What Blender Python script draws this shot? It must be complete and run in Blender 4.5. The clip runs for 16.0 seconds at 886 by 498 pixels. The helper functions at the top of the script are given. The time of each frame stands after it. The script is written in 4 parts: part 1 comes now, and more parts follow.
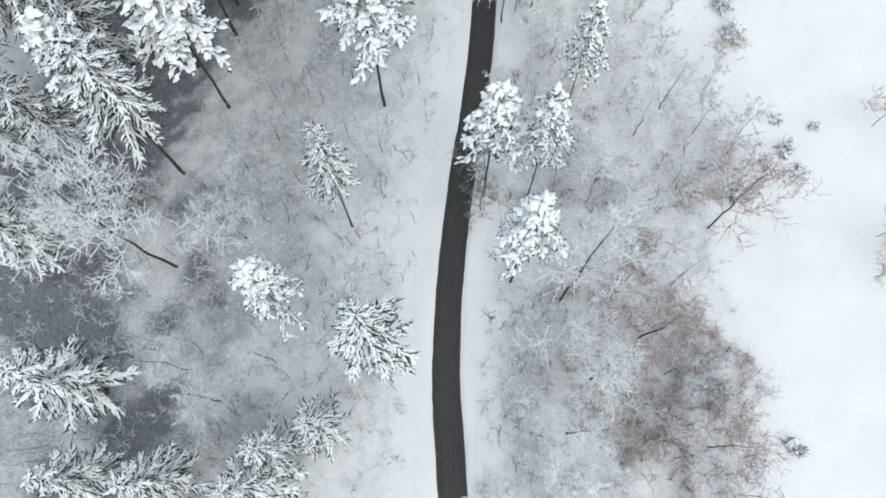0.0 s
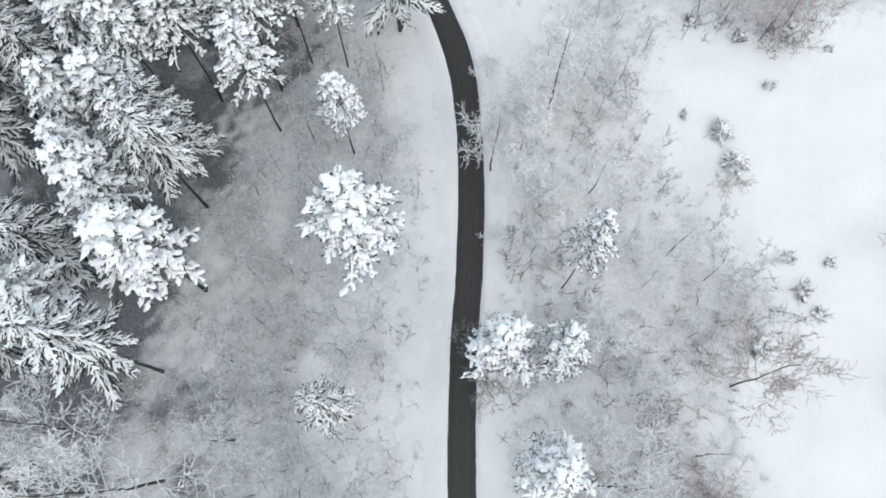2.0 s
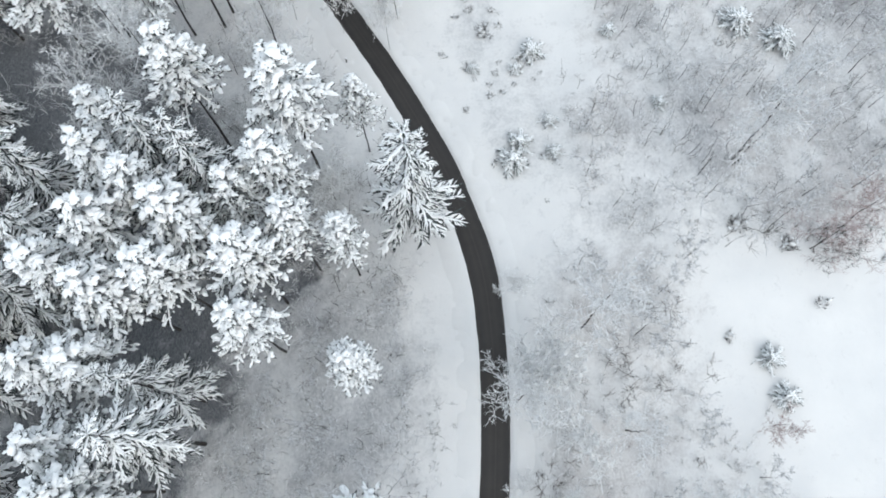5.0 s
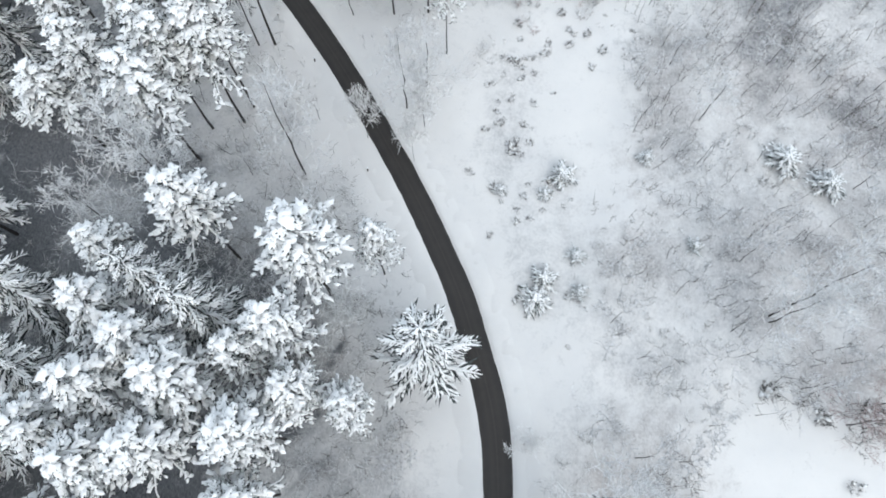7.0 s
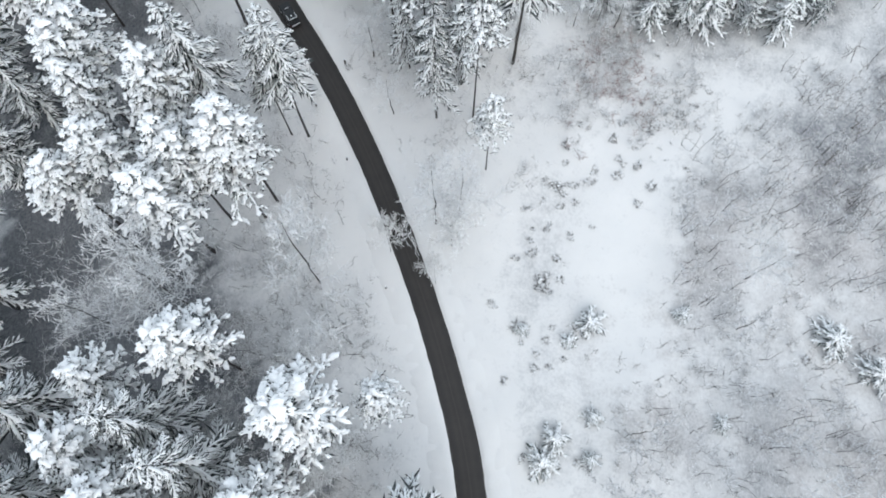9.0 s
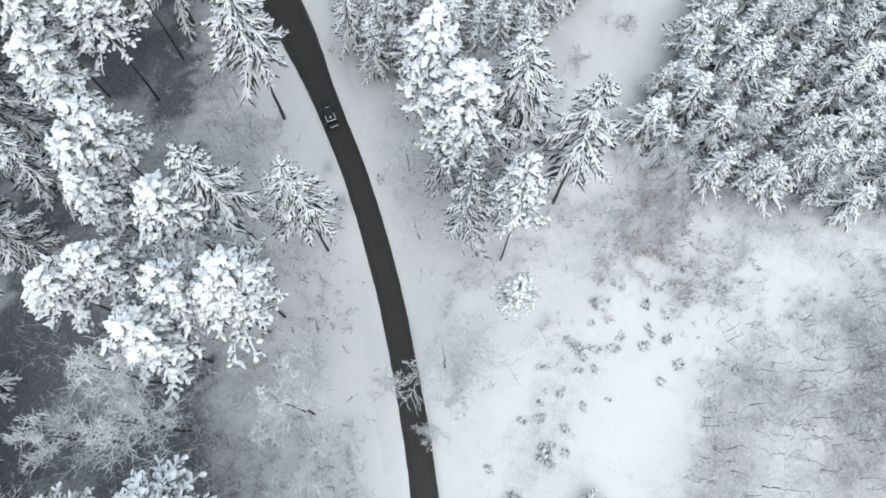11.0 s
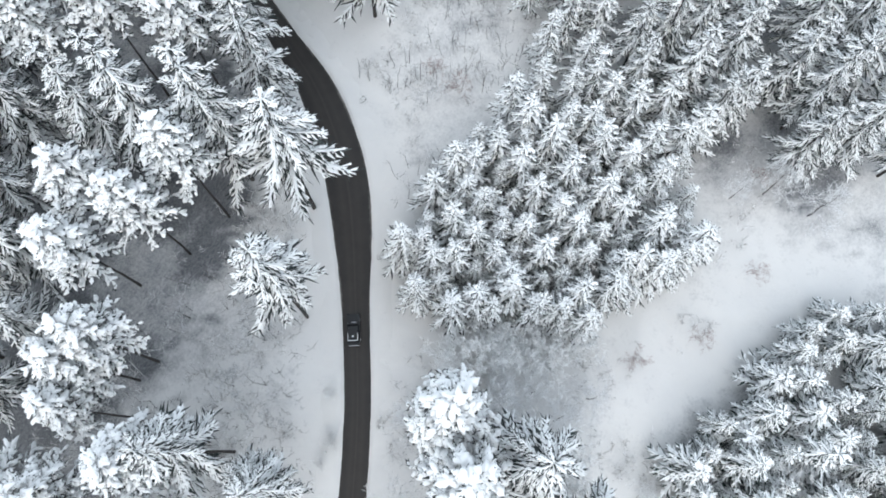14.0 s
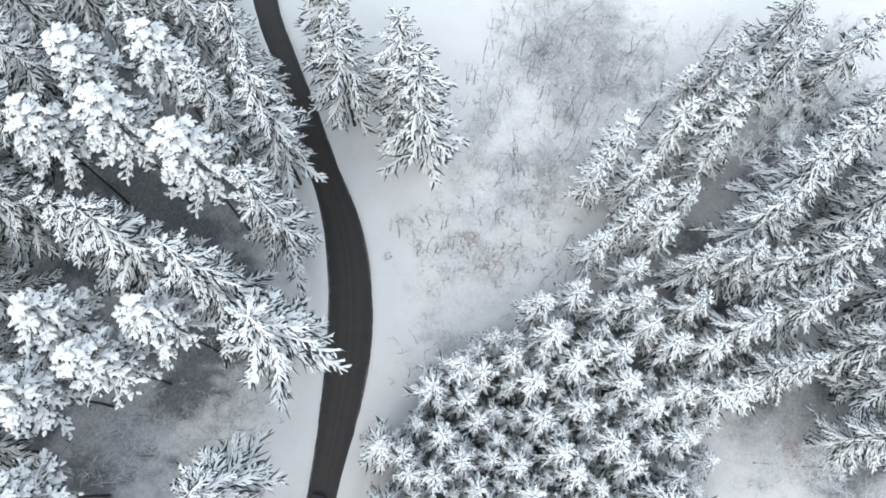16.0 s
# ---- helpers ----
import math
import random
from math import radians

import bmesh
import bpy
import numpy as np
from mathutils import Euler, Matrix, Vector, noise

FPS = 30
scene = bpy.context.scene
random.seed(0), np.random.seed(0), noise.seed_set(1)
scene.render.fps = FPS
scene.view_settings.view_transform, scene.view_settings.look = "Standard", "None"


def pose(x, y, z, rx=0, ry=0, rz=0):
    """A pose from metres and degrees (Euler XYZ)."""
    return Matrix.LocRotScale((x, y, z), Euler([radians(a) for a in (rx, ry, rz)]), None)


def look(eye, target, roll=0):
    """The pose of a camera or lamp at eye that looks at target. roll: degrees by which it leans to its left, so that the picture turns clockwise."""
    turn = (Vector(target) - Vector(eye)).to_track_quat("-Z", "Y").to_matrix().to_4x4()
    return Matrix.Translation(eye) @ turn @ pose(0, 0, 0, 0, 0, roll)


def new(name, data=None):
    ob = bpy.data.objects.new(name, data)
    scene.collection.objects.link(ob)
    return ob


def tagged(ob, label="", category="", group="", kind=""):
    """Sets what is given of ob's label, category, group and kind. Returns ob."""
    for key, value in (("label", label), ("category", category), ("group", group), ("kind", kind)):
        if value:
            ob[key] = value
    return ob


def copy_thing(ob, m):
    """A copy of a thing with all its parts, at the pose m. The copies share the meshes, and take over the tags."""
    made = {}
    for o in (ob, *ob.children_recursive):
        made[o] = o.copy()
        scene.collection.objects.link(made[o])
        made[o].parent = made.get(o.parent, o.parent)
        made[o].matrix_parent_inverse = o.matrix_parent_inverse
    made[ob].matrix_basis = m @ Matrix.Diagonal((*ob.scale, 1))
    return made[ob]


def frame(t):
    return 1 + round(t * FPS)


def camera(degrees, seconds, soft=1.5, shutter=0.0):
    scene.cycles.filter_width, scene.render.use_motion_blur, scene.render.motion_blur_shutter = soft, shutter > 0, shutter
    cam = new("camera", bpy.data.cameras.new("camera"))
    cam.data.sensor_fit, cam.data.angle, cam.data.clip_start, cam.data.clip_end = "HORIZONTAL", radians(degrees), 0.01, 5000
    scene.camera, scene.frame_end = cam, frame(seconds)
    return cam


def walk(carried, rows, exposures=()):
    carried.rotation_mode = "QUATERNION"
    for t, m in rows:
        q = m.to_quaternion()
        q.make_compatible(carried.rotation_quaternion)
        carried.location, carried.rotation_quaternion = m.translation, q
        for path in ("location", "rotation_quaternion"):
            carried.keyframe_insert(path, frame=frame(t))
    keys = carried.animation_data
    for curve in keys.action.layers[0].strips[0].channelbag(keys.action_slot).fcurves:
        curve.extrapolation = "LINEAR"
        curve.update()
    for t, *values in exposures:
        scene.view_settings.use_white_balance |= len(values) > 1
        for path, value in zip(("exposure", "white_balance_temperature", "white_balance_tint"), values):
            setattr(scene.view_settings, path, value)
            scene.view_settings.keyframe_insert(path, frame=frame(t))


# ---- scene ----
cam = camera(64.0, 16.0, soft=1.75)
PATH = [
    (0, (0.26, 0.179, 92.519), (0.251, 0.742, 90.6), -1.2),
    (0.5, (-0.121, 6.145, 92.5), (-0.126, 6.715, 90.583), -1.3),
    (1, (-0.484, 12.173, 92.463), (-0.478, 12.748, 90.547), -1.2),
    (1.5, (-0.726, 18.167, 92.425), (-0.702, 18.743, 90.51), -1.0),
    (2, (-0.891, 24.081, 92.376), (-0.851, 24.655, 90.46), -1.2),
    (2.5, (-0.976, 29.76, 92.357), (-0.933, 30.335, 90.442), -1.3),
    (3, (-0.984, 35.234, 92.356), (-0.943, 35.811, 90.441), -1.5),
    (3.5, (-0.863, 40.57, 92.372), (-0.825, 41.148, 90.458), -1.8),
    (4, (-0.684, 45.76, 92.393), (-0.649, 46.34, 90.479), -2.0),
    (4.2, (-0.621, 47.782, 92.401), (-0.587, 48.362, 90.487), -2.0),
    (6.3, (-0.069, 68.467, 92.536), (-0.058, 69.045, 90.621), -1.2),
    (6.5, (-0.031, 70.415, 92.531), (-0.025, 70.992, 90.616), -1.0),
    (7, (0.04, 75.202, 92.471), (0.034, 75.778, 90.556), -0.9),
    (7.5, (0.132, 79.972, 92.41), (0.109, 80.545, 90.494), -0.9),
    (8, (0.256, 84.838, 92.331), (0.211, 85.412, 90.416), -1.1),
    (8.5, (0.375, 89.74, 92.299), (0.308, 90.308, 90.383), -1.3),
    (9, (0.302, 94.774, 92.291), (0.214, 95.334, 90.373), -1.4),
    (9.2, (0.135, 96.86, 92.294), (0.041, 97.415, 90.375), -1.3),
    (11.3, (-3.193, 119.298, 92.847), (-3.373, 119.819, 90.925), -0.1),
    (11.5, (-3.621, 121.502, 92.863), (-3.816, 122.019, 90.941), -0.1),
    (12, (-4.969, 127.172, 92.876), (-5.195, 127.678, 90.954), 0.1),
    (12.5, (-6.649, 132.978, 92.901), (-6.898, 133.478, 90.98), 0.4),
    (13, (-8.615, 138.898, 92.95), (-8.887, 139.389, 91.031), 0.6),
    (13.5, (-10.885, 144.789, 92.994), (-11.182, 145.268, 91.075), 0.7),
    (14, (-13.688, 150.583, 92.993), (-14.008, 151.05, 91.075), 1.5),
    (14.5, (-16.857, 156.264, 92.978), (-17.203, 156.717, 91.06), 2.1),
    (15, (-20.273, 161.918, 92.969), (-20.644, 162.353, 91.053), 2.4),
    (15.5, (-23.816, 167.501, 93.012), (-24.213, 167.915, 91.097), 2.4),
    (16, (-27.358, 173.006, 93.042), (-27.79, 173.398, 91.128), 1.9),
]
walk(cam, [(t, look(eye, target, roll)) for t, eye, target, roll in PATH], [(0, 0.28, 6330, 5.0), (4, 0.28, 6310, 5.0), (9, 0.30, 6250, 6.0), (12, 0.41, 6240, 6.0), (16, 0.52, 6260, 6.0)])

# ---- light ----
SUN_AZ, SUN_EL = 150.0, 48.0
world = bpy.data.worlds.new("overcast_sky")
scene.world = world
world.use_nodes = True
wn, wl = world.node_tree.nodes, world.node_tree.links
sky = wn.new("ShaderNodeTexSky")
sky.sky_type, sky.sun_disc = "NISHITA", False
sky.sun_elevation, sky.sun_rotation = radians(SUN_EL), radians(SUN_AZ)
sky.dust_density, sky.ozone_density = 4.0, 1.0
haze = wn.new("ShaderNodeMix")
haze.data_type = "RGBA"
haze.inputs[0].default_value = 0.62
haze.inputs[7].default_value = (7.0, 7.5, 8.0, 1)
wl.new(sky.outputs[0], haze.inputs[6])
wl.new(haze.outputs[2], wn["Background"].inputs[0])
wn["Background"].inputs[1].default_value = 0.15
sun = new("sun", bpy.data.lights.new("sun", "SUN"))
sun.data.energy, sun.data.angle, sun.data.color = 0.65, radians(75), (1.0, 0.98, 0.95)
a, e = radians(SUN_AZ), radians(SUN_EL)
sun.matrix_basis = look((0, 0, 150), (-math.sin(a) * math.cos(e) * 10, -math.cos(a) * math.cos(e) * 10, 150 - math.sin(e) * 10))


# ---- materials ----
def shader(name, rough=0.7, metal=0.0):
    m = bpy.data.materials.new(name)
    m.use_nodes = True
    b = m.node_tree.nodes["Principled BSDF"]
    b.inputs["Roughness"].default_value, b.inputs["Metallic"].default_value = rough, metal
    return m, m.node_tree.nodes, m.node_tree.links, b


def ramp(n, l, source, stops):
    r = n.new("ShaderNodeValToRGB")
    while len(r.color_ramp.elements) < len(stops):
        r.color_ramp.elements.new(0.5)
    for el, (p, c) in zip(r.color_ramp.elements, stops):
        el.position, el.color = p, (*c, 1)
    l.new(source, r.inputs[0])
    return r.outputs[0]


def noise_of(n, l, scale, detail=4.0, rough=0.6, coords="Object"):
    c = n.new("ShaderNodeTexCoord")
    t = n.new("ShaderNodeTexNoise")
    t.inputs["Scale"].default_value, t.inputs["Detail"].default_value, t.inputs["Roughness"].default_value = scale, detail, rough
    l.new(c.outputs[coords], t.inputs["Vector"])
    return t.outputs["Fac"]


def bump_of(n, l, source, b, strength, distance, before=None):
    u = n.new("ShaderNodeBump")
    u.inputs["Strength"].default_value, u.inputs["Distance"].default_value = strength, distance
    l.new(source, u.inputs["Height"])
    if before:
        l.new(before, u.inputs["Normal"])
    l.new(u.outputs[0], b.inputs["Normal"])
    return u.outputs[0]


def mix_of(n, l, fac, one, two):
    x = n.new("ShaderNodeMix")
    x.data_type = "RGBA"
    for source, socket in ((fac, x.inputs[0]), (one, x.inputs[6]), (two, x.inputs[7])):
        if isinstance(source, (tuple, float)):
            socket.default_value = (*source, 1) if isinstance(source, tuple) else source
        else:
            l.new(source, socket)
    return x.outputs[2]


def snow_material(name, low, high, scale, bump):
    m, n, l, b = shader(name, 0.65)
    l.new(ramp(n, l, noise_of(n, l, scale, 6), ((0.35, low), (0.65, high))), b.inputs["Base Color"])
    first = bump_of(n, l, noise_of(n, l, 1.1, 5), b, 0.5, bump * 3)
    bump_of(n, l, noise_of(n, l, 9.0, 4), b, 0.5, bump, first)
    return m


def capped_material(name, dark, light, snow_from, snow_to, rough=0.85, scale=6.0):
    """Bark or needles with snow lying on what faces up."""
    m, n, l, b = shader(name, rough)
    base = ramp(n, l, noise_of(n, l, scale, 5), ((0.3, dark), (0.7, light)))
    g = n.new("ShaderNodeNewGeometry")
    s = n.new("ShaderNodeSeparateXYZ")
    l.new(g.outputs["Normal"], s.inputs[0])
    k = n.new("ShaderNodeMath")
    k.operation, k.use_clamp = "MULTIPLY_ADD", True
    k.inputs[1].default_value, k.inputs[2].default_value = 1 / (snow_to - snow_from), -snow_from / (snow_to - snow_from)
    l.new(s.outputs["Z"], k.inputs[0])
    l.new(mix_of(n, l, k.outputs[0], base, (0.84, 0.86, 0.88)), b.inputs["Base Color"])
    bump_of(n, l, noise_of(n, l, scale * 4, 4), b, 0.6, 0.03)
    return m


def twig_material(name, stops, rough=0.8, rime=0.35):
    m, n, l, b = shader(name, rough)
    g = n.new("ShaderNodeNewGeometry")
    tone = ramp(n, l, g.outputs["Random Per Island"], stops)
    l.new(mix_of(n, l, ramp(n, l, noise_of(n, l, 3.0, 3), ((0.4, (0, 0, 0)), (0.7, (rime, rime, rime)))), tone, (0.83, 0.84, 0.86)), b.inputs["Base Color"])
    return m


SNOW = snow_material("bank_snow", (0.66, 0.656, 0.656), (0.71, 0.702, 0.697), 0.12, 0.03)
TREE_SNOW = snow_material("tree_snow", (0.76, 0.77, 0.785), (0.84, 0.845, 0.85), 1.5, 0.05)
def bough_material(name, dark, light, bald=0.42):
    """Snow lying in lumps on a bough; the needles show through on steep sides and in bare spots."""
    m, n, l, b = shader(name, 0.7)
    snow = ramp(n, l, noise_of(n, l, 1.5, 4), ((0.3, (0.856, 0.868, 0.882)), (0.7, (0.914, 0.924, 0.932))))
    leaf = ramp(n, l, noise_of(n, l, 5.0, 4), ((0.3, dark), (0.7, light)))
    g = n.new("ShaderNodeNewGeometry")
    s = n.new("ShaderNodeSeparateXYZ")
    l.new(g.outputs["Normal"], s.inputs[0])
    k = n.new("ShaderNodeMath")
    k.operation = "MULTIPLY_ADD"
    k.inputs[1].default_value = 0.75
    l.new(noise_of(n, l, 4.2, 4, 0.7), k.inputs[0])
    l.new(s.outputs["Z"], k.inputs[2])
    half = n.new("ShaderNodeMath")
    half.operation = "MULTIPLY"
    half.inputs[1].default_value = 0.64
    l.new(k.outputs[0], half.inputs[0])
    cover = ramp(n, l, half.outputs[0], ((bald - 0.05, (0, 0, 0)), (bald + 0.05, (1, 1, 1))))
    l.new(mix_of(n, l, cover, leaf, snow), b.inputs["Base Color"])
    first = bump_of(n, l, noise_of(n, l, 2.4, 4), b, 0.5, 0.2)
    bump_of(n, l, noise_of(n, l, 7.0, 4), b, 0.7, 0.06, first)
    return m


def ground_material():
    """Snow, withered scrubland stalks and heather showing in patches, and painted shade under dense trees."""
    m, n, l, b = shader("ground_snow", 0.65)
    snow = ramp(n, l, noise_of(n, l, 0.12, 6), ((0.35, (0.66, 0.656, 0.656)), (0.65, (0.71, 0.702, 0.697))))
    stalks = ramp(n, l, noise_of(n, l, 0.25, 5), ((0.35, (0.155, 0.168, 0.192)), (0.65, (0.22, 0.228, 0.248))))
    heath = n.new("ShaderNodeAttribute")
    heath.attribute_name = "heath"
    heather = ramp(n, l, noise_of(n, l, 0.25, 5), ((0.35, (0.185, 0.166, 0.166)), (0.65, (0.29, 0.25, 0.245))))
    stalks = mix_of(n, l, heath.outputs["Fac"], stalks, heather)
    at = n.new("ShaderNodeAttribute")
    at.attribute_name = "scrub_shade"
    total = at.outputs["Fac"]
    for scale, weight in ((2.2, 1.0), (0.45, 1.2), (7.0, 0.5)):
        k = n.new("ShaderNodeMath")
        k.operation = "MULTIPLY_ADD"
        k.inputs[1].default_value = weight
        l.new(noise_of(n, l, scale, 6, 0.65), k.inputs[0])
        l.new(total, k.inputs[2])
        total = k.outputs[0]
    half = n.new("ShaderNodeMath")
    half.operation = "MULTIPLY"
    half.inputs[1].default_value = 0.4
    l.new(total, half.inputs[0])
    cover = ramp(n, l, half.outputs[0], ((0.60, (0, 0, 0)), (1.0, (0.9, 0.9, 0.9))))
    # shade under dense trees, painted as a near-black floor colour
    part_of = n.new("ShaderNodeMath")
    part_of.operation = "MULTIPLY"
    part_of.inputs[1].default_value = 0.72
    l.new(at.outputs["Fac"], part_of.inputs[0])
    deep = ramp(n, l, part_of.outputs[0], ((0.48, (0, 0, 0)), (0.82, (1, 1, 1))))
    shaded_floor = mix_of(n, l, deep, stalks, (0.030, 0.038, 0.054))
    # fine stalks and twigs: crisp flecks wherever the scrub is
    c = n.new("ShaderNodeTexCoord")
    st = n.new("ShaderNodeMapping")
    st.inputs["Scale"].default_value = (1.6, 0.8, 1.0)
    l.new(c.outputs["Object"], st.inputs["Vector"])
    fleck = n.new("ShaderNodeTexNoise")
    for key, value in (("Scale", 2.6), ("Detail", 7.0), ("Roughness", 0.72), ("Distortion", 1.2)):
        fleck.inputs[key].default_value = value
    l.new(st.outputs[0], fleck.inputs["Vector"])
    crisp = ramp(n, l, fleck.outputs["Fac"], ((0.40, (0.34, 0.34, 0.34)), (0.50, (0.8, 0.8, 0.8)), (0.60, (1, 1, 1))))
    mild = ramp(n, l, fleck.outputs["Fac"], ((0.38, (0.76, 0.76, 0.76)), (0.60, (1, 1, 1))))
    crisp = mix_of(n, l, deep, crisp, mild)
    cover = mix_of(n, l, crisp, (0.0, 0.0, 0.0), cover)
    l.new(mix_of(n, l, cover, snow, shaded_floor), b.inputs["Base Color"])
    first = bump_of(n, l, noise_of(n, l, 1.1, 5), b, 0.5, 0.09)
    bump_of(n, l, noise_of(n, l, 9.0, 4), b, 0.5, 0.03, first)
    return m


FLOOR = ground_material()
BOUGH = bough_material("snowy_bough", (0.010, 0.017, 0.017), (0.035, 0.045, 0.042))
YOUNG_BOUGH = bough_material("snowy_young_bough", (0.010, 0.017, 0.017), (0.035, 0.045, 0.042), 0.52)
BLUE_BOUGH = bough_material("snowy_blue_green_bough", (0.012, 0.032, 0.032), (0.035, 0.07, 0.065), 0.68)
BARK = capped_material("bark", (0.020, 0.018, 0.018), (0.062, 0.054, 0.050), 0.60, 0.95)
NEEDLES = twig_material("needles", ((0.0, (0.006, 0.011, 0.012)), (1.0, (0.020, 0.032, 0.032))), 0.75, 0.10)
FIR_NEEDLES = twig_material("blue_green_needles", ((0.0, (0.008, 0.020, 0.020)), (1.0, (0.028, 0.054, 0.050))), 0.75, 0.10)
FROST = twig_material("frosted_twigs", ((0.0, (0.34, 0.335, 0.335)), (0.18, (0.62, 0.625, 0.635)), (1.0, (0.82, 0.83, 0.845))))
RUSSET = twig_material("russet_twigs", ((0.0, (0.15, 0.085, 0.075)), (0.6, (0.34, 0.25, 0.24)), (1.0, (0.60, 0.53, 0.53))))
WHITE = twig_material("snowy_twigs", ((0.0, (0.30, 0.28, 0.27)), (0.12, (0.72, 0.72, 0.72)), (1.0, (0.90, 0.905, 0.91))))
SHRUB = twig_material("rimed_shrub_twigs", ((0.0, (0.22, 0.21, 0.21)), (0.3, (0.42, 0.42, 0.43)), (1.0, (0.74, 0.75, 0.77))))
BRUSH = twig_material("brushwood_twigs", ((0.0, (0.16, 0.14, 0.135)), (0.25, (0.34, 0.33, 0.325)), (0.55, (0.64, 0.64, 0.645)), (1.0, (0.88, 0.885, 0.89))))
STEMS = twig_material("dark_stems", ((0.0, (0.022, 0.020, 0.020)), (0.7, (0.075, 0.068, 0.066)), (1.0, (0.20, 0.19, 0.185))), 0.85, 0.15)
BROWN = twig_material("brown_twigs", ((0.0, (0.035, 0.028, 0.026)), (0.6, (0.13, 0.105, 0.095)), (1.0, (0.42, 0.40, 0.39))))


def asphalt_material():
    m, n, l, b = shader("wet_asphalt", 0.62)
    uv = n.new("ShaderNodeUVMap")
    uv.uv_map = "across"
    s = n.new("ShaderNodeSeparateXYZ")
    l.new(uv.outputs[0], s.inputs[0])
    grain = ramp(n, l, noise_of(n, l, 0.5, 8, 0.7), ((0.3, (0.012, 0.0105, 0.010)), (0.7, (0.024, 0.0205, 0.019))))
    tracks = ramp(n, l, s.outputs["X"], ((0.0, (0, 0, 0)), (0.2, (0.05, 0.05, 0.05)), (0.34, (0.3, 0.3, 0.3)), (0.46, (0.1, 0.1, 0.1)), (0.5, (0.4, 0.4, 0.4)), (0.55, (0.1, 0.1, 0.1)), (0.68, (0.25, 0.25, 0.25)), (0.8, (0.05, 0.05, 0.05))))
    body = mix_of(n, l, tracks, grain, (0.056, 0.046, 0.040))
    # slush thrown to the two edges, with a ragged border
    edge = n.new("ShaderNodeMath")
    edge.operation = "SUBTRACT"
    edge.inputs[1].default_value = 0.5
    l.new(s.outputs["X"], edge.inputs[0])
    far = n.new("ShaderNodeMath")
    far.operation = "ABSOLUTE"
    l.new(edge.outputs[0], far.inputs[0])
    rag = n.new("ShaderNodeMath")
    rag.operation = "MULTIPLY_ADD"
    rag.inputs[1].default_value = 0.16
    l.new(noise_of(n, l, 0.9, 8, 0.7), rag.inputs[0])
    l.new(far.outputs[0], rag.inputs[2])
    slush = ramp(n, l, rag.outputs[0], ((0.50, (0, 0, 0)), (0.555, (0.35, 0.35, 0.35)), (0.59, (1, 1, 1))))
    l.new(mix_of(n, l, slush, body, (0.50, 0.47, 0.44)), b.inputs["Base Color"])
    bump_of(n, l, noise_of(n, l, 14.0, 4), b, 0.3, 0.02)
    return m


def plain(name, color, rough, metal=0.0):
    m, n, l, b = shader(name, rough, metal)
    dark = tuple(c * 0.85 for c in color)
    l.new(ramp(n, l, noise_of(n, l, 5.0, 4), ((0.3, dark), (0.7, color))), b.inputs["Base Color"])
    return m


ASPHALT = asphalt_material()


# ---- mesh tools ----
def mesh_of(name, verts, faces, material, smooth=False):
    """verts: (n, 3); faces: (m, 3), by numpy."""
    verts, faces = np.asarray(verts, np.float32), np.asarray(faces, np.int32)
    me = bpy.data.meshes.new(name)
    me.vertices.add(len(verts))
    me.vertices.foreach_set("co", verts.ravel())
    me.loops.add(faces.size)
    me.loops.foreach_set("vertex_index", faces.ravel())
    me.polygons.add(len(faces))
    me.polygons.foreach_set("loop_start", np.arange(0, faces.size, faces.shape[1], dtype=np.int32))
    me.polygons.foreach_set("loop_total", np.full(len(faces), faces.shape[1], np.int32))
    me.materials.append(material)
    me.update(calc_edges=True)
    me.validate()
    if smooth:
        me.polygons.foreach_set("use_smooth", np.ones(len(faces), bool))
    return me


def merged(pieces):
    vs, fs, k = [], [], 0
    for v, f in pieces:
        vs.append(v)
        fs.append(f + k)
        k += len(v)
    return np.concatenate(vs), np.concatenate(fs)


def part(name, shape, material, parent, label="", smooth=False):
    ob = new(name, mesh_of(name, *shape, material, smooth))
    ob.parent = parent
    return tagged(ob, label)


def unit(v):
    return v / np.maximum(np.linalg.norm(v, axis=-1, keepdims=True), 1e-9)


def frames_of(d):
    """Side and up vectors for directions d."""
    d = unit(d)
    up = np.tile(np.array([0.0, 0.0, 1.0]), (len(d), 1))
    up[np.abs(d[:, 2]) > 0.97] = (0.0, 1.0, 0.0)
    side = unit(np.cross(up, d))
    return d, side, np.cross(d, side)


def rods(p, q, r0, r1, sides=3):
    """Tapered prisms from p to q."""
    p, q = np.asarray(p, float), np.asarray(q, float)
    r0, r1 = np.broadcast_to(r0, len(p)), np.broadcast_to(r1, len(p))
    d, s, u = frames_of(q - p)
    ang = np.arange(sides) * 2 * np.pi / sides
    ring = s[:, None] * np.cos(ang)[None, :, None] + u[:, None] * np.sin(ang)[None, :, None]
    v = np.concatenate([p[:, None] + ring * r0[:, None, None], q[:, None] + ring * r1[:, None, None]], 1).reshape(-1, 3)
    f = []
    for i in range(sides):
        j = (i + 1) % sides
        f += [(i, j, sides + j), (i, sides + j, sides + i)]
    f += [(sides, sides + 1, sides + 2)] + ([(sides, sides + 2, sides + 3)] if sides == 4 else [])
    f = (np.array(f)[None] + (np.arange(len(p)) * 2 * sides)[:, None, None]).reshape(-1, 3)
    return v, f


